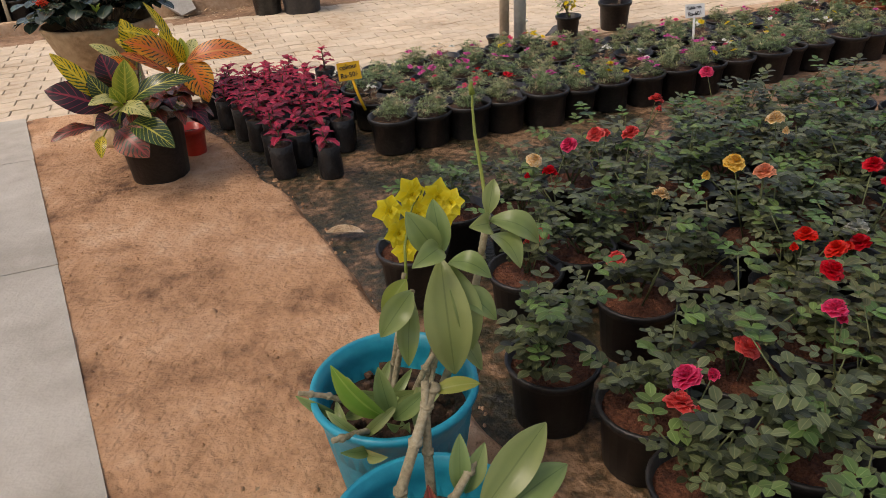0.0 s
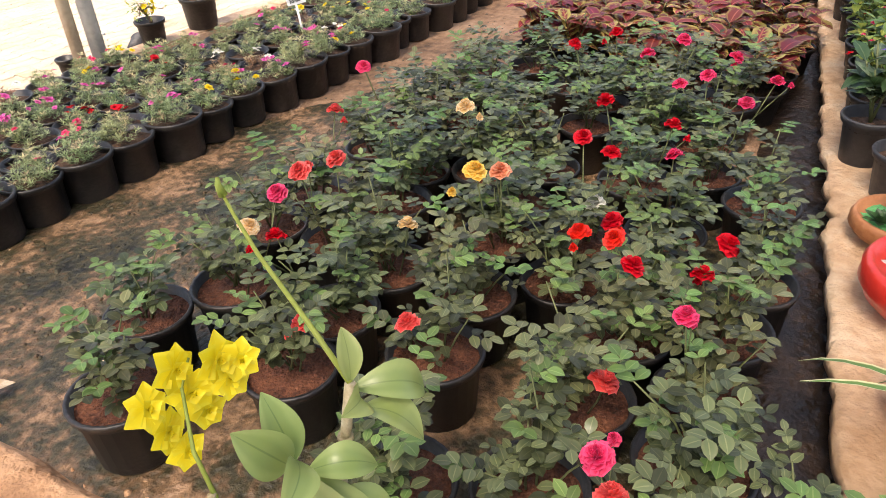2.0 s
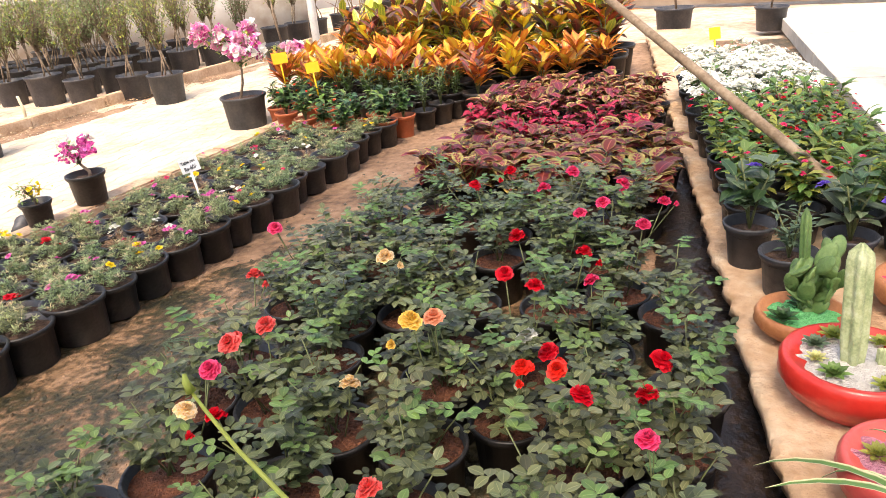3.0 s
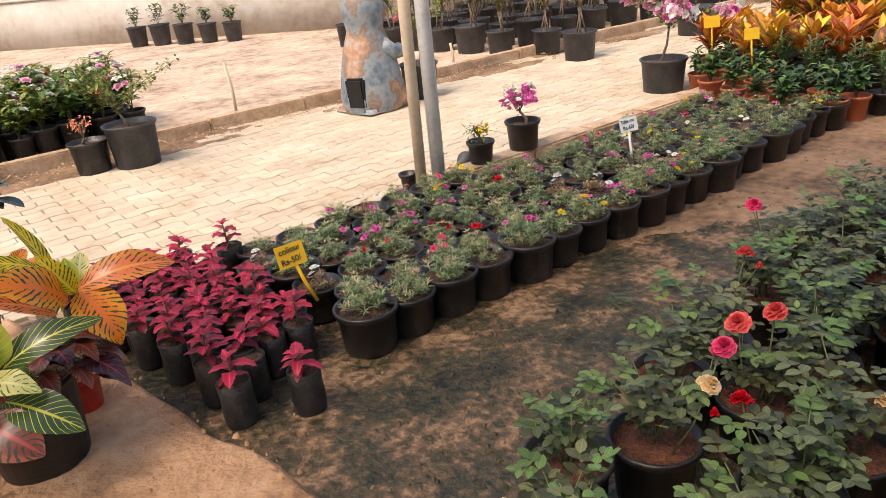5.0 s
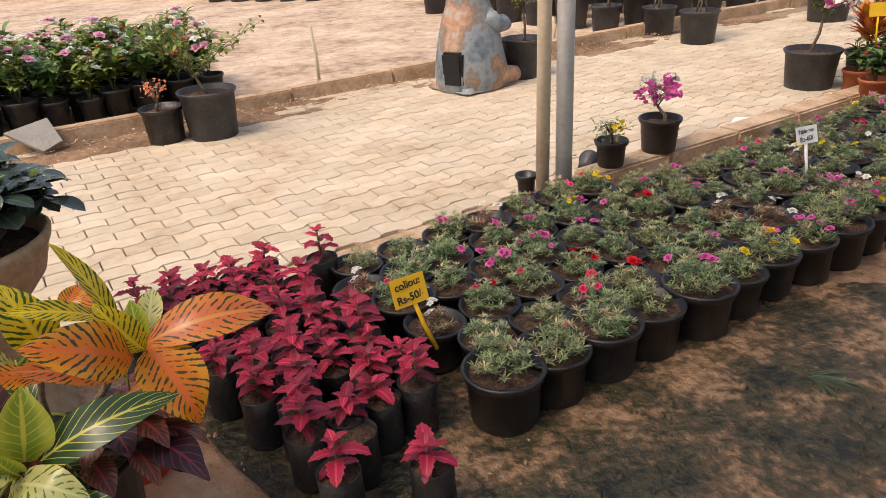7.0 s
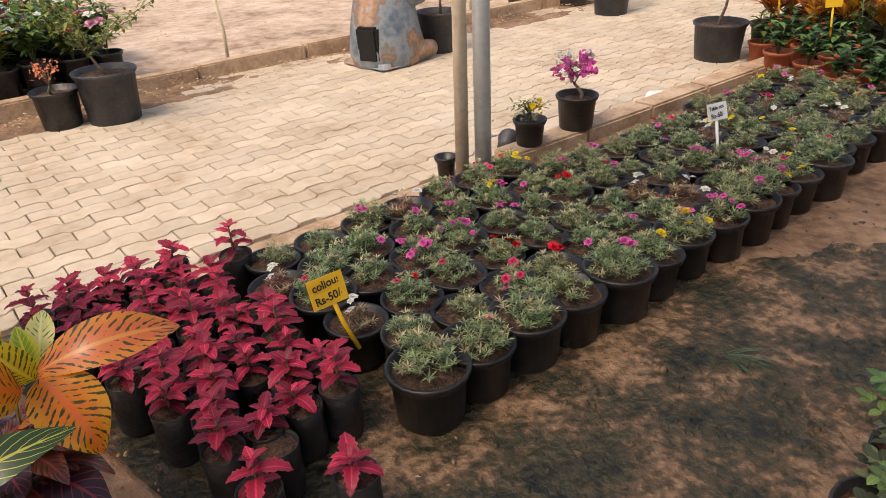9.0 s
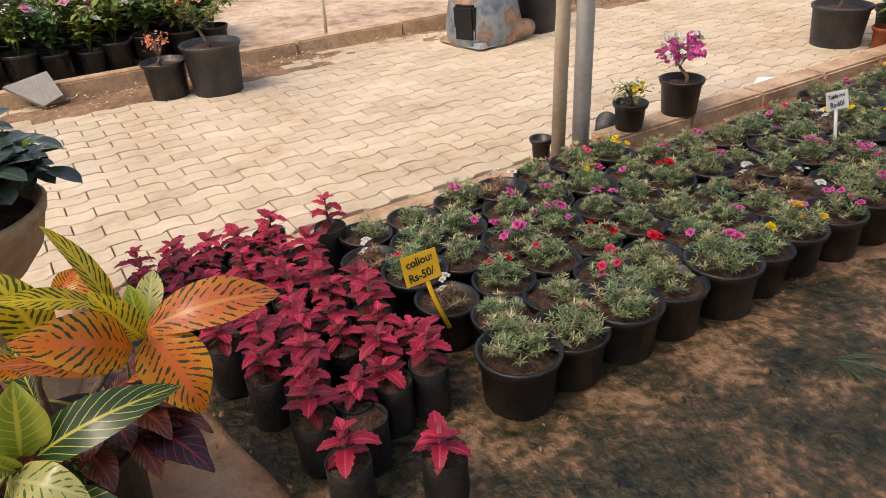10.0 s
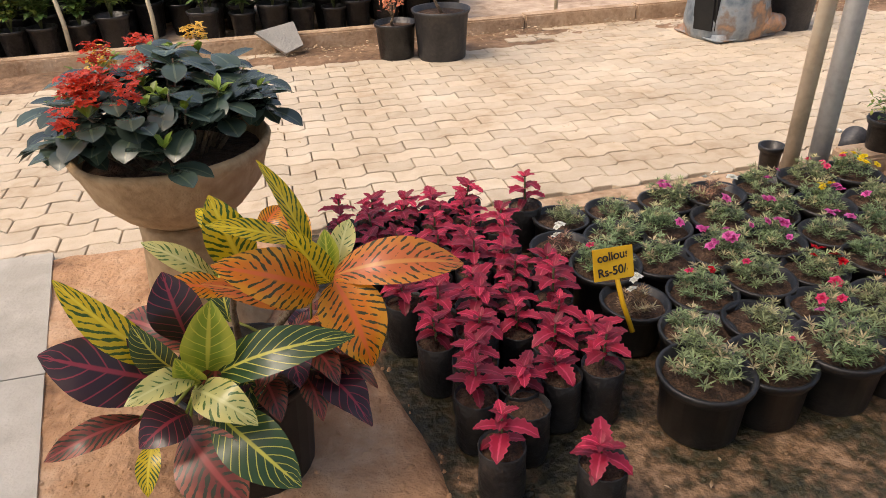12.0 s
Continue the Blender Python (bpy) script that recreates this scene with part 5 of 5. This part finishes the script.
def pads(parent, n):
    """Flat cactus pads stacked on each other's rims."""
    at = [(Vector((0.04 + 0.03 * math.cos(k), 0.03 * math.sin(k * 2), 0.075)), 0) for k in range(4)]
    for k in range(n):
        p, lev = at[k]
        d = around(uni(0, 6.28), uni(0.6, 1.2)); L = uni(0.06, 0.095)
        b = Build(); bm = bmesh.new()
        m = Matrix.Translation(p + d * L * 0.5) @ d.to_track_quat("Z", "Y").to_matrix().to_4x4() @ Matrix.Rotation(uni(0, 3), 4, "Z") @ Matrix.Diagonal((L * 0.32, 0.009, L * 0.55, 1))
        bmesh.ops.create_uvsphere(bm, u_segments=10, v_segments=7, radius=1.0, matrix=m); b.take(bm)
        part("pad", b, M["padcactus"], parent)
        at += [(p + d * L * 0.95, lev + 1), (p + d * L * 0.8, lev + 1)]
pads(g1, 38)
def rosette(parent, x, y, z, r, n, m):
    b = Build()
    for l in range(3):
        for i in range(n): b.leaf((x, y, z), around(6.28 * (i + l * 0.5) / n, 0.25 + 0.4 * l), r * (1 - 0.22 * l), r * 0.42, -0.2, 0.5, 3, 0.6)
    tagged(part("succulent", b, LF[m], parent), kind="stuff")
for x, y, r, m in ((-.09, .06, .05, "green"), (-.12, -.06, .045, "yelgreen"), (-.05, -.11, .045, "yelgreen"), (0.03, -.12, .05, "yelgreen"), (.11, -.07, .04, "yelgreen"), (.12, .05, .05, "yelgreen"), (.06, .10, .045, "greygrn"), (-.02, .1, .035, "cropale")): rosette(g2, x, y, 0.14, r, 7, m)
for x, y, r, m in ((-.08, .03, .05, "yelgreen"), (-.02, -.05, .05, "yelgreen"), (.06, -.02, .05, "greygrn"), (.02, .08, .045, "yelgreen")): rosette(g3, x, y, 0.13, r, 7, m)
for x, y in ((.05, .0), (-.06, .06)): rosette(g1, x, y, 0.085, 0.06, 6, "deep")
sp = potted("spider_plant", "striped green and cream spider plant in a tan pot", "potted plant", "", 0.07, 0.12, "clay")
b = Build()
for i in range(13): b.leaf((0, 0, 0.11), around(6.28 * i / 13 + uni(-.1, .1), uni(0.5, 1.2)), uni(0.28, 0.42), 0.020, uni(1.2, 2.0), 0.35, 9, 0.35)
part("foliage", b, LF["spider"], sp); put(sp, 1.47, 0.36, 0.15, 0, 1.2)
jd = bushy("jade_plant", "thick-leaved jade plant in a small terracotta pot", "potted plant", "", ["greygrn", "ixnew"], 46, 0.055, 0.036, 0.08, 0.14, 0.06, 0.1, "terra", el=(.1, 1.0), droop=(0, .3)); put(jd, 1.90, 0.27, 0.15)

# ---- paved lane: pots, bear bin, bougainvilleas ----
def tree(name, label, potr, poth, potm, trunk, leafm, n, L, W, cr, cz, flowers=None, nf=0, fr=0.03, cat="potted tree", group="", flat=0.7, seg=2, ntr=1):
    t = potted(name, label, cat, group, potr, poth, potm, "darksoil", taper=0.85)
    st, lf = Build(), [Build() for _ in leafm]
    tips = []
    for q in range(ntr):
        base = Vector((uni(-.03, .03) * ntr, uni(-.03, .03) * ntr, poth - 0.05))
        fork = Vector((uni(-.06, .06), uni(-.06, .06), poth + trunk))
        st.tube([base, base.lerp(fork, 0.5) + Vector((uni(-.02, .02), uni(-.02, .02), 0)), fork], 0.014 * (0.7 if ntr > 1 else 1), 0.009, 7)
        for i in range(9):
            d = around(uni(0, 6.28), uni(-0.1, 1.3))
            e = fork + Vector((d.x * cr, d.y * cr, (cz - poth - trunk) + d.z * cr * flat)) * uni(0.7, 1.05)
            m = fork.lerp(e, 0.5) + Vector((uni(-.03, .03), uni(-.03, .03), 0.04))
            st.tube([fork, m, e], 0.005, 0.002, 5)
            tips += [(m, e)] * 2 + [(fork, m)]
    for i in range(n):
        a, e = R.choice(tips); s = uni(0.2, 1.05)
        lf[i % len(leafm)].leaf(a.lerp(e, s) + Vector((uni(-.04, .04), uni(-.04, .04), uni(-.04, .04))), around(uni(0, 6.28), uni(-.6, .8)), L * uni(.7, 1.2), W, uni(.2, .9), 0.2, seg, 0.48)
    tagged(part("branch", st, M["bark"], t), kind="stuff")
    for m, b in zip(leafm, lf): tagged(part("foliage", b, LF[m], t), kind="stuff")
    if flowers:
        fb = [Build() for _ in flowers]
        for i in range(nf):
            a, e = R.choice(tips); c = a.lerp(e, uni(0.7, 1.1)); k = R.randrange(len(fb))
            for _ in range(5): flower(fb[k], c + Vector((uni(-.04, .04), uni(-.04, .04), uni(-.04, .04))), (uni(-1, 1), uni(-1, 1), uni(0, 1)), fr * uni(.7, 1.2), 3, 0.7, 1, 1.1)
        for m, b in zip(flowers, fb):
            if b.f: tagged(part("blossom", b, PT[m], t), kind="stuff")
    return t
put(tree("bougainvillea_pot", "small pink bougainvillea in a black pot on the edging", 0.115, 0.20, "blackpot", 0.05, ["green"], 60, 0.04, 0.022, 0.15, 0.31, ["magenta", "magenta", "magenta", "white"], 20, 0.032), 3.27, 4.80, 0.09, 0)
put(tree("lantana_pot", "small yellow-flowered plant in a black pot on the edging", 0.085, 0.15, "blackpot", 0.03, ["green", "yelgreen"], 90, 0.038, 0.016, 0.11, 0.20, ["lemon"], 4, 0.02), 2.87, 4.79, 0.09, 0)
put(tree("bougainvillea_tree", "large pink and white bougainvillea in a charcoal pot", 0.205, 0.31, "greypot", 0.28, ["green", "yelgreen"], 420, 0.055, 0.03, 0.55, 0.62, ["magenta", "palepink", "palepink", "white"], 150, 0.05, flat=0.85), 5.53, 5.28, 0.0, 0)
put(tree("young_tree_pot", "spindly young tree in a large charcoal pot", 0.205, 0.36, "greypot", 0.10, ["yelgreen", "sapling"], 620, 0.055, 0.024, 0.58, 0.68, flat=0.45), 1.36, 7.40, 0.005, 0)
put(tree("young_tree_pot", "yellow-green young tree in a charcoal pot beside the bear bin", 0.19, 0.36, "greypot", 0.25, ["yelgreen"], 240, 0.05, 0.022, 0.3, 0.85, ["pink"], 2, 0.02, flat=0.8), 4.22, 7.28, 0.005, 0)
t = tree("flower_bag", "black grow bag with a peach-flowered seedling", 0.15, 0.27, "bag", 0.04, ["coleusdark"], 10, 0.05, 0.02, 0.07, 0.42, ["peach"], 14, 0.014); put(t, 1.04, 7.52, 0.0)
t = potted("empty_pot", "small empty black plastic pot by the post", "pot", "", 0.05, 0.15, "blackpot", "darksoil"); put(t, 2.30, 4.84, 0.01)
t = thing("fallen_pot", "small black pot lying on its side by the post", "pot")
b = Build(); b.lathe([(0.015, 0.0), (0.042, 0.0), (0.062, 0.13), (0.066, 0.132), (0.066, 0.138), (0.058, 0.138), (0.038, 0.01), (0.01, 0.01)], 20); part("pot", b, M["greypot"], t); put(t, 2.78, 4.90, 0.062, -55, 1, -88)
t = thing("paper_sheet", "crumpled white paper sheet lying on the edging", "paper"); b = Build()
b.grid([[(x * 0.09, y * 0.07, 0.012 * math.sin(x * 2 + y)) for x in range(-1, 2)] for y in range(-1, 2)], [[(0.5, 0.3)] * 3] * 3); part("sheet", b, M["whitecard"], t); put(t, 4.32, 4.98, 0.02, 25)

# bear-shaped bin
be = Build()
bm = bmesh.new()
rows, uvs = [], []
prof = [(0.24, 0.0), (0.30, 0.005), (0.325, 0.05), (0.335, 0.16), (0.315, 0.32), (0.285, 0.48), (0.25, 0.62), (0.205, 0.74), (0.185, 0.80), (0.20, 0.88), (0.215, 0.97), (0.205, 1.06), (0.165, 1.14), (0.09, 1.19), (0.02, 1.20)]
for r, z in prof:
    rows.append([(r * math.cos(a) * (1.0 + (0.10 if z < 0.3 and math.cos(a) > 0 else 0)), r * math.sin(a) * 0.95, z) for a in [2 * math.pi * k / 40 for k in range(40)]]); uvs.append([(0.5, 0.3)] * 40)
be.grid(rows, uvs, True); be.f.append(tuple(range(39, -1, -1))); be.f.append(tuple(range(len(be.v) - 40, len(be.v))))
bm.free()
for c, s in (((0.10, -0.13, 1.17), 0.055), ((0.10, 0.13, 1.17), 0.055), ((0.20, 0, 0.95), 0.10)):
    bm = bmesh.new(); bmesh.ops.create_uvsphere(bm, u_segments=16, v_segments=10, radius=s, matrix=Matrix.Translation(c)); be.take(bm)
for sy in (-1, 1):
    be.tube([(0.02, sy * 0.20, 0.66), (0.14, sy * 0.24, 0.56), (0.28, sy * 0.17, 0.55), (0.33, sy * 0.08, 0.57)], 0.075, 0.055, 14)
    be.tube([(0.10, sy * 0.20, 0.10), (0.30, sy * 0.20, 0.10), (0.38, sy * 0.20, 0.10)], 0.10, 0.07, 14)
o = part("bear_bin", be, M["bear"]); tagged(o, "grey bear-shaped bin with chipped paint on the lane", "bear bin"); put(o, 3.64, 7.28, 0.0, 8, 0.97)

b = Build(); b.box((0, 0, 0), (0.10, 0.20, 0.30), 0, 0.02)
h = part("hatch", b, M["dark"], o, "dark open hatch low in the side", smooth=False)
h.matrix_basis = pose(-0.275, -0.09, 0.23, 0, -4, 18)
b = Build(); b.box((0, 0, 0.035), (0.60, 0.56, 0.07), 0, 0.03); part("base_plate", b, M["bear"], o)

# stake, stone slab, litter
for x, y, h in ((2.58, 8.20, 0.55), (-0.72, 8.14, 0.6), (-1.35, 8.16, 0.55), (5.4, 8.2, 0.3)):
    t = thing("wooden_stake", "pale thin wooden stake standing in the yard", "stake"); b = Build(); b.tube([(0, 0, -.05), (0.005, 0, h * .5), (-0.02, 0, h)], 0.018, 0.016, 6); part("stick", b, M["wood"], t); put(t, x, y, 0.04)
t = thing("stone_slab", "broken grey stone slab leaning against the kerb", "stone slab"); b = Build()
bm = bmesh.new(); f = bm.faces.new([bm.verts.new(p) for p in ((-.17, 0, .10), (0.02, 0, -.10), (.17, 0, -.05), (.14, 0, .15))]); ex = bmesh.ops.extrude_face_region(bm, geom=[f])
for v in ex["geom"]:
    if isinstance(v, bmesh.types.BMVert): v.co.y += 0.035
bmesh.ops.recalc_face_normals(bm, faces=bm.faces[:]); b.take(bm); part("slab", b, M["stone"], t, smooth=False); put(t, 0.20, 7.86, 0.12, 10, 1.0, -38)
# nursery bags behind the kerb
nb = [bushy("nursery_bag", "leafy green plant in a black grow bag behind the kerb", "potted plant", "nursery bags", ["green", "yelgreen" if k != 2 else "green"], 150, 0.11, 0.045, 0.16, 0.34, 0.105, 0.26, "bag", flowers=["white", "ixred"][k % 2:k % 2 + 1] if k < 2 else None, nf=4, fr=0.04) for k in range(3)]
nb += [bushy("nursery_bag", "white and pink flowering plant in a black grow bag", "potted plant", "nursery bags", ["green", "yelgreen"], 150, 0.09, 0.04, 0.16, 0.38, 0.105, 0.26, "bag", flowers=["white", "palepink"], nf=12, fr=0.05)]
pn = []
for i in range(21):
    for j in range(6):
        x = -3.2 + i * 0.24 + uni(-.03, .03); y = 8.24 + j * 0.26 + uni(-.03, .03)
        if -1.0 < x < -0.55 and j < 2: continue
        pn.append((x, y, 0.05))
field(nb, pn, (0.9, 1.15))
# saplings at the far side
sa = [tree("sapling_pot", "thin-stemmed sapling in a charcoal pot", 0.19, 0.33, "greypot", 0.25, ["sapling", "yelgreen"] if k else ["sapling"], 460, 0.065, 0.02, 0.28, 0.95, group="saplings", flat=1.5, ntr=3) for k in range(3)]
ps = [(6.55, 7.2), (6.72, 7.9)]
for j in range(7):
    for i in range(6): ps.append((6.3 + i * 0.62 - j * 0.04 + uni(-.05, .05), 8.35 + j * 0.55 + uni(-.05, .05)))
for i in range(9): ps.append((9.6 + i * 0.7, 8.4 + uni(-.1, .1)))
field(sa, [(x, y, 0.05 if y > 8 else 0.0) for x, y in ps], (0.85, 1.15))
wp = [bushy("wall_pot", "small leafy plant in a dark pot along the wall", "potted plant", "pots by the wall", ["deep", "green"], 60, 0.14, 0.06, 0.2, 0.35, 0.2, 0.4, "greypot", flowers=["ixred"], nf=2, fr=0.04) for _ in range(2)]
field(wp, [(4.35 + k * 0.16, 17.3 - k * 0.24 + 0.0, 0.05) for k in range(0, 9, 2)])
# backdrop greenery and low shed beyond the crotons
tr = [tree("young_tree_pot", "slender green young tree in a black pot", 0.2, 0.3, "greypot", 0.6, ["green", "sapling"], 320, 0.07, 0.03, 0.5, 1.5, group="far young trees", flat=1.2) for _ in range(2)]
field(tr, [(8.6, 7.0), (9.3, 6.0), (10.2, 6.6), (11.0, 5.4), (10.0, 4.2), (11.2, 3.2), (10.6, 2.0), (10.8, 0.8), (12.2, 7.6), (13.0, 6.0), (12.6, 4.2)], (0.9, 1.3), 0.0)
b = Build(); b.box((14.5, 2.0, 1.2), (0.2, 16, 2.4), -0.2, 0.01); tagged(part("far_wall", b, M["wall"]), "dull plastered shed wall beyond the beds", "wall", "", "structure")

# ---- signs ----
def lettering(text, size, m, parent, x, z):
    cu = bpy.data.curves.new("lettering", "FONT"); cu.body, cu.size, cu.align_x, cu.extrude, cu.offset = text, size, "CENTER", 0.0004, 0.0006
    tmp = bpy.data.objects.new("lettering", cu); scene.collection.objects.link(tmp)
    bpy.context.view_layer.update()
    me = bpy.data.meshes.new_from_object(tmp.evaluated_get(bpy.context.evaluated_depsgraph_get()))
    bpy.data.objects.remove(tmp)
    me.materials.clear(); me.materials.append(m)
    o = new("lettering", me); o.parent = parent
    o.matrix_basis = pose(x, -0.0042, z, 90, 0, 0) @ Matrix.Shear("XY", 4, (0.12, 0))
    return o
def sign(x, y, z, w, h, foot, mcard, label, lines, tilt, rz, lean):
    t = thing("price_sign", label, "sign")
    b = Build(); b.box((0, 0, 0), (w, 0.004, h), 0, 0.001); part("card", b, mcard, t, smooth=False)
    b = Build(); b.tube([(0.0, 0.006, h * 0.2), (lean * 0.5, 0.008, -h * 0.5 - foot * 0.45), (lean, 0.008, -h * 0.5 - foot)], 0.008, 0.008, 6); part("stake", b, mcard, t)
    for s, size, zz in lines: lettering(s, size, M["ink"], t, 0.0, zz)
    t.matrix_basis = pose(x, y, z, tilt, 0, rz)
    return t
sign(0.985, 3.80, 0.355, 0.125, 0.095, 0.17, M["yellowcard"], "yellow handwritten coleus price card on a stake", [("colious", 0.036, 0.012), ("Rs-50/-", 0.036, -0.032)], -20, 0, 0.05)
sign(3.30, 3.92, 0.365, 0.13, 0.085, 0.20, M["whitecard"], "white handwritten table rose price card on a stake", [("Table rose", 0.027, 0.012), ("Rs-60/-", 0.034, -0.028)], -18, -12, -0.02)
sign(5.45, 4.40, 0.56, 0.13, 0.09, 0.2, M["yellowcard"], "blank yellow price card among the shrubs", [], -10, -30, 0.0)
sign(5.75, 4.95, 0.60, 0.15, 0.10, 0.2, M["yellowcard"], "blank yellow price card among the shrubs", [], -10, -30, 0.0)
sign(6.2, 1.18, 0.62, 0.10, 0.09, 0.15, M["yellowcard"], "blank yellow price card beside the white flowers", [], -10, -50, 0.0)

# ---- litter ----
b = Build()
for i in range(1100):
    x = uni(-1.0, 8.0); y = 7.92 - abs(R.gauss(0, 0.22))
    b.leaf((x, y, 0.035 + uni(0, 0.02)), around(uni(0, 6.28), uni(-.1, .3)), uni(0.02, 0.05), uni(0.01, 0.025), uni(-.6, .8), 0.3, 2)
for i in range(160):
    b.leaf((uni(-1.5, 8), uni(4.95, 7.6), 0.018), around(uni(0, 6.28), uni(-.05, .2)), uni(0.012, 0.03), uni(0.006, 0.014), uni(-.5, .5), 0.3, 2)
for i in range(90):
    y = uni(1.3, 4.8); x = uni(slab_edge(y), 4.5)
    if x < dirt_edge(y) or 2.45 < y < 3.35: b.leaf((x, y, 0.042 if x < dirt_edge(y) else 0.012), around(uni(0, 6.28), uni(-.05, .2)), uni(0.008, 0.025), uni(0.004, 0.012), uni(-.5, .5), 0.3, 2)
for i in range(1500): b.leaf((uni(-1, 9), uni(8.2, 14), 0.065), around(uni(0, 6.28), uni(-.05, .2)), uni(0.02, 0.06), uni(0.01, 0.03), uni(-.5, .5), 0.3, 2)
tagged(part("dry_litter", b, M["dryleaf"]), "scattered dry leaves and litter on the ground", "litter", "", "stuff")
t = thing("dead_leaf", "large curled pale dead leaf on the mud", "leaf"); b = Build(); b.leaf((-0.07, 0.02, 0.015), (1, -0.35, 0.12), 0.16, 0.07, 0.4, 0.35, 6); part("blade", b, M["dryleaf"], t); put(t, 0.63, 2.62, 0.02)
t = thing("grass_tuft", "small dry grass tuft lying on the mud", "grass"); b = Build()
for i in range(26): b.leaf((uni(-.01, .01), uni(-.01, .01), 0.01), around(uni(-2.4, -0.7) , uni(0, .5)), uni(0.10, 0.20), 0.004, uni(.3, .9), 0.3, 4)
tagged(part("grass_blade", b, LF["greygrn"], t), kind="stuff"); put(t, 2.02, 3.03, 0.0)
b = Build()
for i in range(5): flower(b, (uni(-.03, .03), uni(-.05, .05), 0.01), (0, 0, 1), 0.016, 3, 0.3, 1, 1.0)
t = thing("fallen_petals", "fallen purple petals on the dirt path", "petals"); part("petals", b, PT["magenta"], t); put(t, 0.20, 1.13, 0.04)

b = Build()
def clod(x, y, z, r):
    a = [uni(0.6, 1.2) * r for _ in range(6)]
    ring = [(x + a[k] * math.cos(k * 1.047), y + a[k] * math.sin(k * 1.047), z - 0.004) for k in range(6)]
    ring2 = [(x + a[k] * 0.6 * math.cos(k * 1.047 + .2), y + a[k] * 0.6 * math.sin(k * 1.047 + .2), z + r * uni(.4, .8)) for k in range(6)]
    b.grid([ring, ring2], [[(0.5, 0.3)] * 6] * 2, True); b.f.append(tuple(range(len(b.v) - 6, len(b.v))))
for i in range(2600):
    x, y = uni(0.5, 4.6), uni(2.3, 3.4)
    if x > dirt_edge(y) and noise.noise((x * 2, y * 2, 5.0)) > -0.25: clod(x, y, rough_z(x, y, 0.010, 3.5), min(0.02, 0.004 + abs(R.gauss(0, 0.0045))))
tagged(part("mud_crumbs", b, M["mud"]), "small crumbs and clods of mud on the floor", "mud crumbs", "", "stuff")
b = Build()
for i in range(1300):
    y = uni(0.9, 4.7); x = uni(slab_edge(y), dirt_edge(y))
    if noise.noise((x * 2.5, y * 2.5, 9.0)) > -0.1 or x > dirt_edge(y) - 0.12: clod(x, y, 0.032 + rough_z(x, y, 0.013, 4.0), min(0.016, 0.003 + abs(R.gauss(0, 0.0035))))
tagged(part("dirt_crumbs", b, M["dirt"]), "small crumbs of sandy dirt on the path", "dirt crumbs", "", "stuff")

# ---- pavers of the lane ----
PL, PW, AMP = 0.245, 0.122, 0.014
def wave(s):
    s %= 1.0
    return AMP if s < 0.38 else AMP * (1 - (s - 0.38) / 0.06) if s < 0.5 else -AMP if s < 0.88 else -AMP * (1 - (s - 0.88) / 0.06)
def paver_faces(ph, x0, y0, z):
    s = [0.012, 0.38, 0.5, 0.62, 0.88, 0.988] if ph == 0 else [0.012, 0.12, 0.38, 0.5, 0.88, 0.988]
    g = 0.0035
    lo = [(x0 + q * PL, y0 + wave(q + ph) + g) for q in s]
    hi = [(x0 + q * PL, y0 + PW + wave(q + ph) - g) for q in reversed(s)]
    ring = lo + hi
    n_ = len(ring)
    cx, cy = x0 + PL / 2, y0 + PW / 2
    top = [(cx + (x - cx) * 0.975, cy + (y - cy) * 0.955, z) for x, y in ring]
    shd = [(x, y, z - 0.004) for x, y in ring]
    bot = [(x, y, -0.012) for x, y in ring]
    v = top + shd + bot
    f = [tuple(range(n_))]
    for a in (0, n_):
        f += [(a + k, a + n_ + k, a + n_ + (k + 1) % n_, a + (k + 1) % n_) for k in range(n_)]
    return v, f
lane = thing("paved_lane", "cream interlocking wavy concrete pavers with sand joints", "paved lane", kind="structure")
shared = []
for ph in (0, 0.5):
    b = Build(); v, f = paver_faces(ph, -PL / 2, -PW / 2, 0.014); b.v, b.f, b.uv = v, f, [(0.5, 0.3)] * len(v)
    shared.append(b.mesh("paver", M["paver"], False))
rest = Build()
count = 0
for j in range(25):
    y = 4.93 + j * PW
    for i in range(-34, 48):
        x = i * PL + (PL / 2 if j % 2 else 0)
        if y > 7.45 and (noise.noise((x * 0.8, y * 2, 3.0)) > 0.05 or 0 < x < 1.9): continue
        if -0.4 < x < 2.5 and y < 7.4 and count < 300 and j < 24:
            o = new("paver", shared[j % 2]); o.parent = lane
            o.matrix_basis = pose(x + PL / 2, y + PW / 2, uni(-.002, .002), uni(-.4, .4), uni(-.4, .4), uni(-.3, .3)); count += 1
        else:
            v, f = paver_faces(0 if j % 2 == 0 else 0.5, x, y, 0.014 + uni(-.002, .002))
            o0 = len(rest.v); rest.v += v; rest.uv += [(0.5, 0.3)] * len(v); rest.f += [tuple(o0 + k for k in q) for q in f]
tagged(part("paver_field", rest, M["paver_far"], lane, smooth=False), kind="stuff")
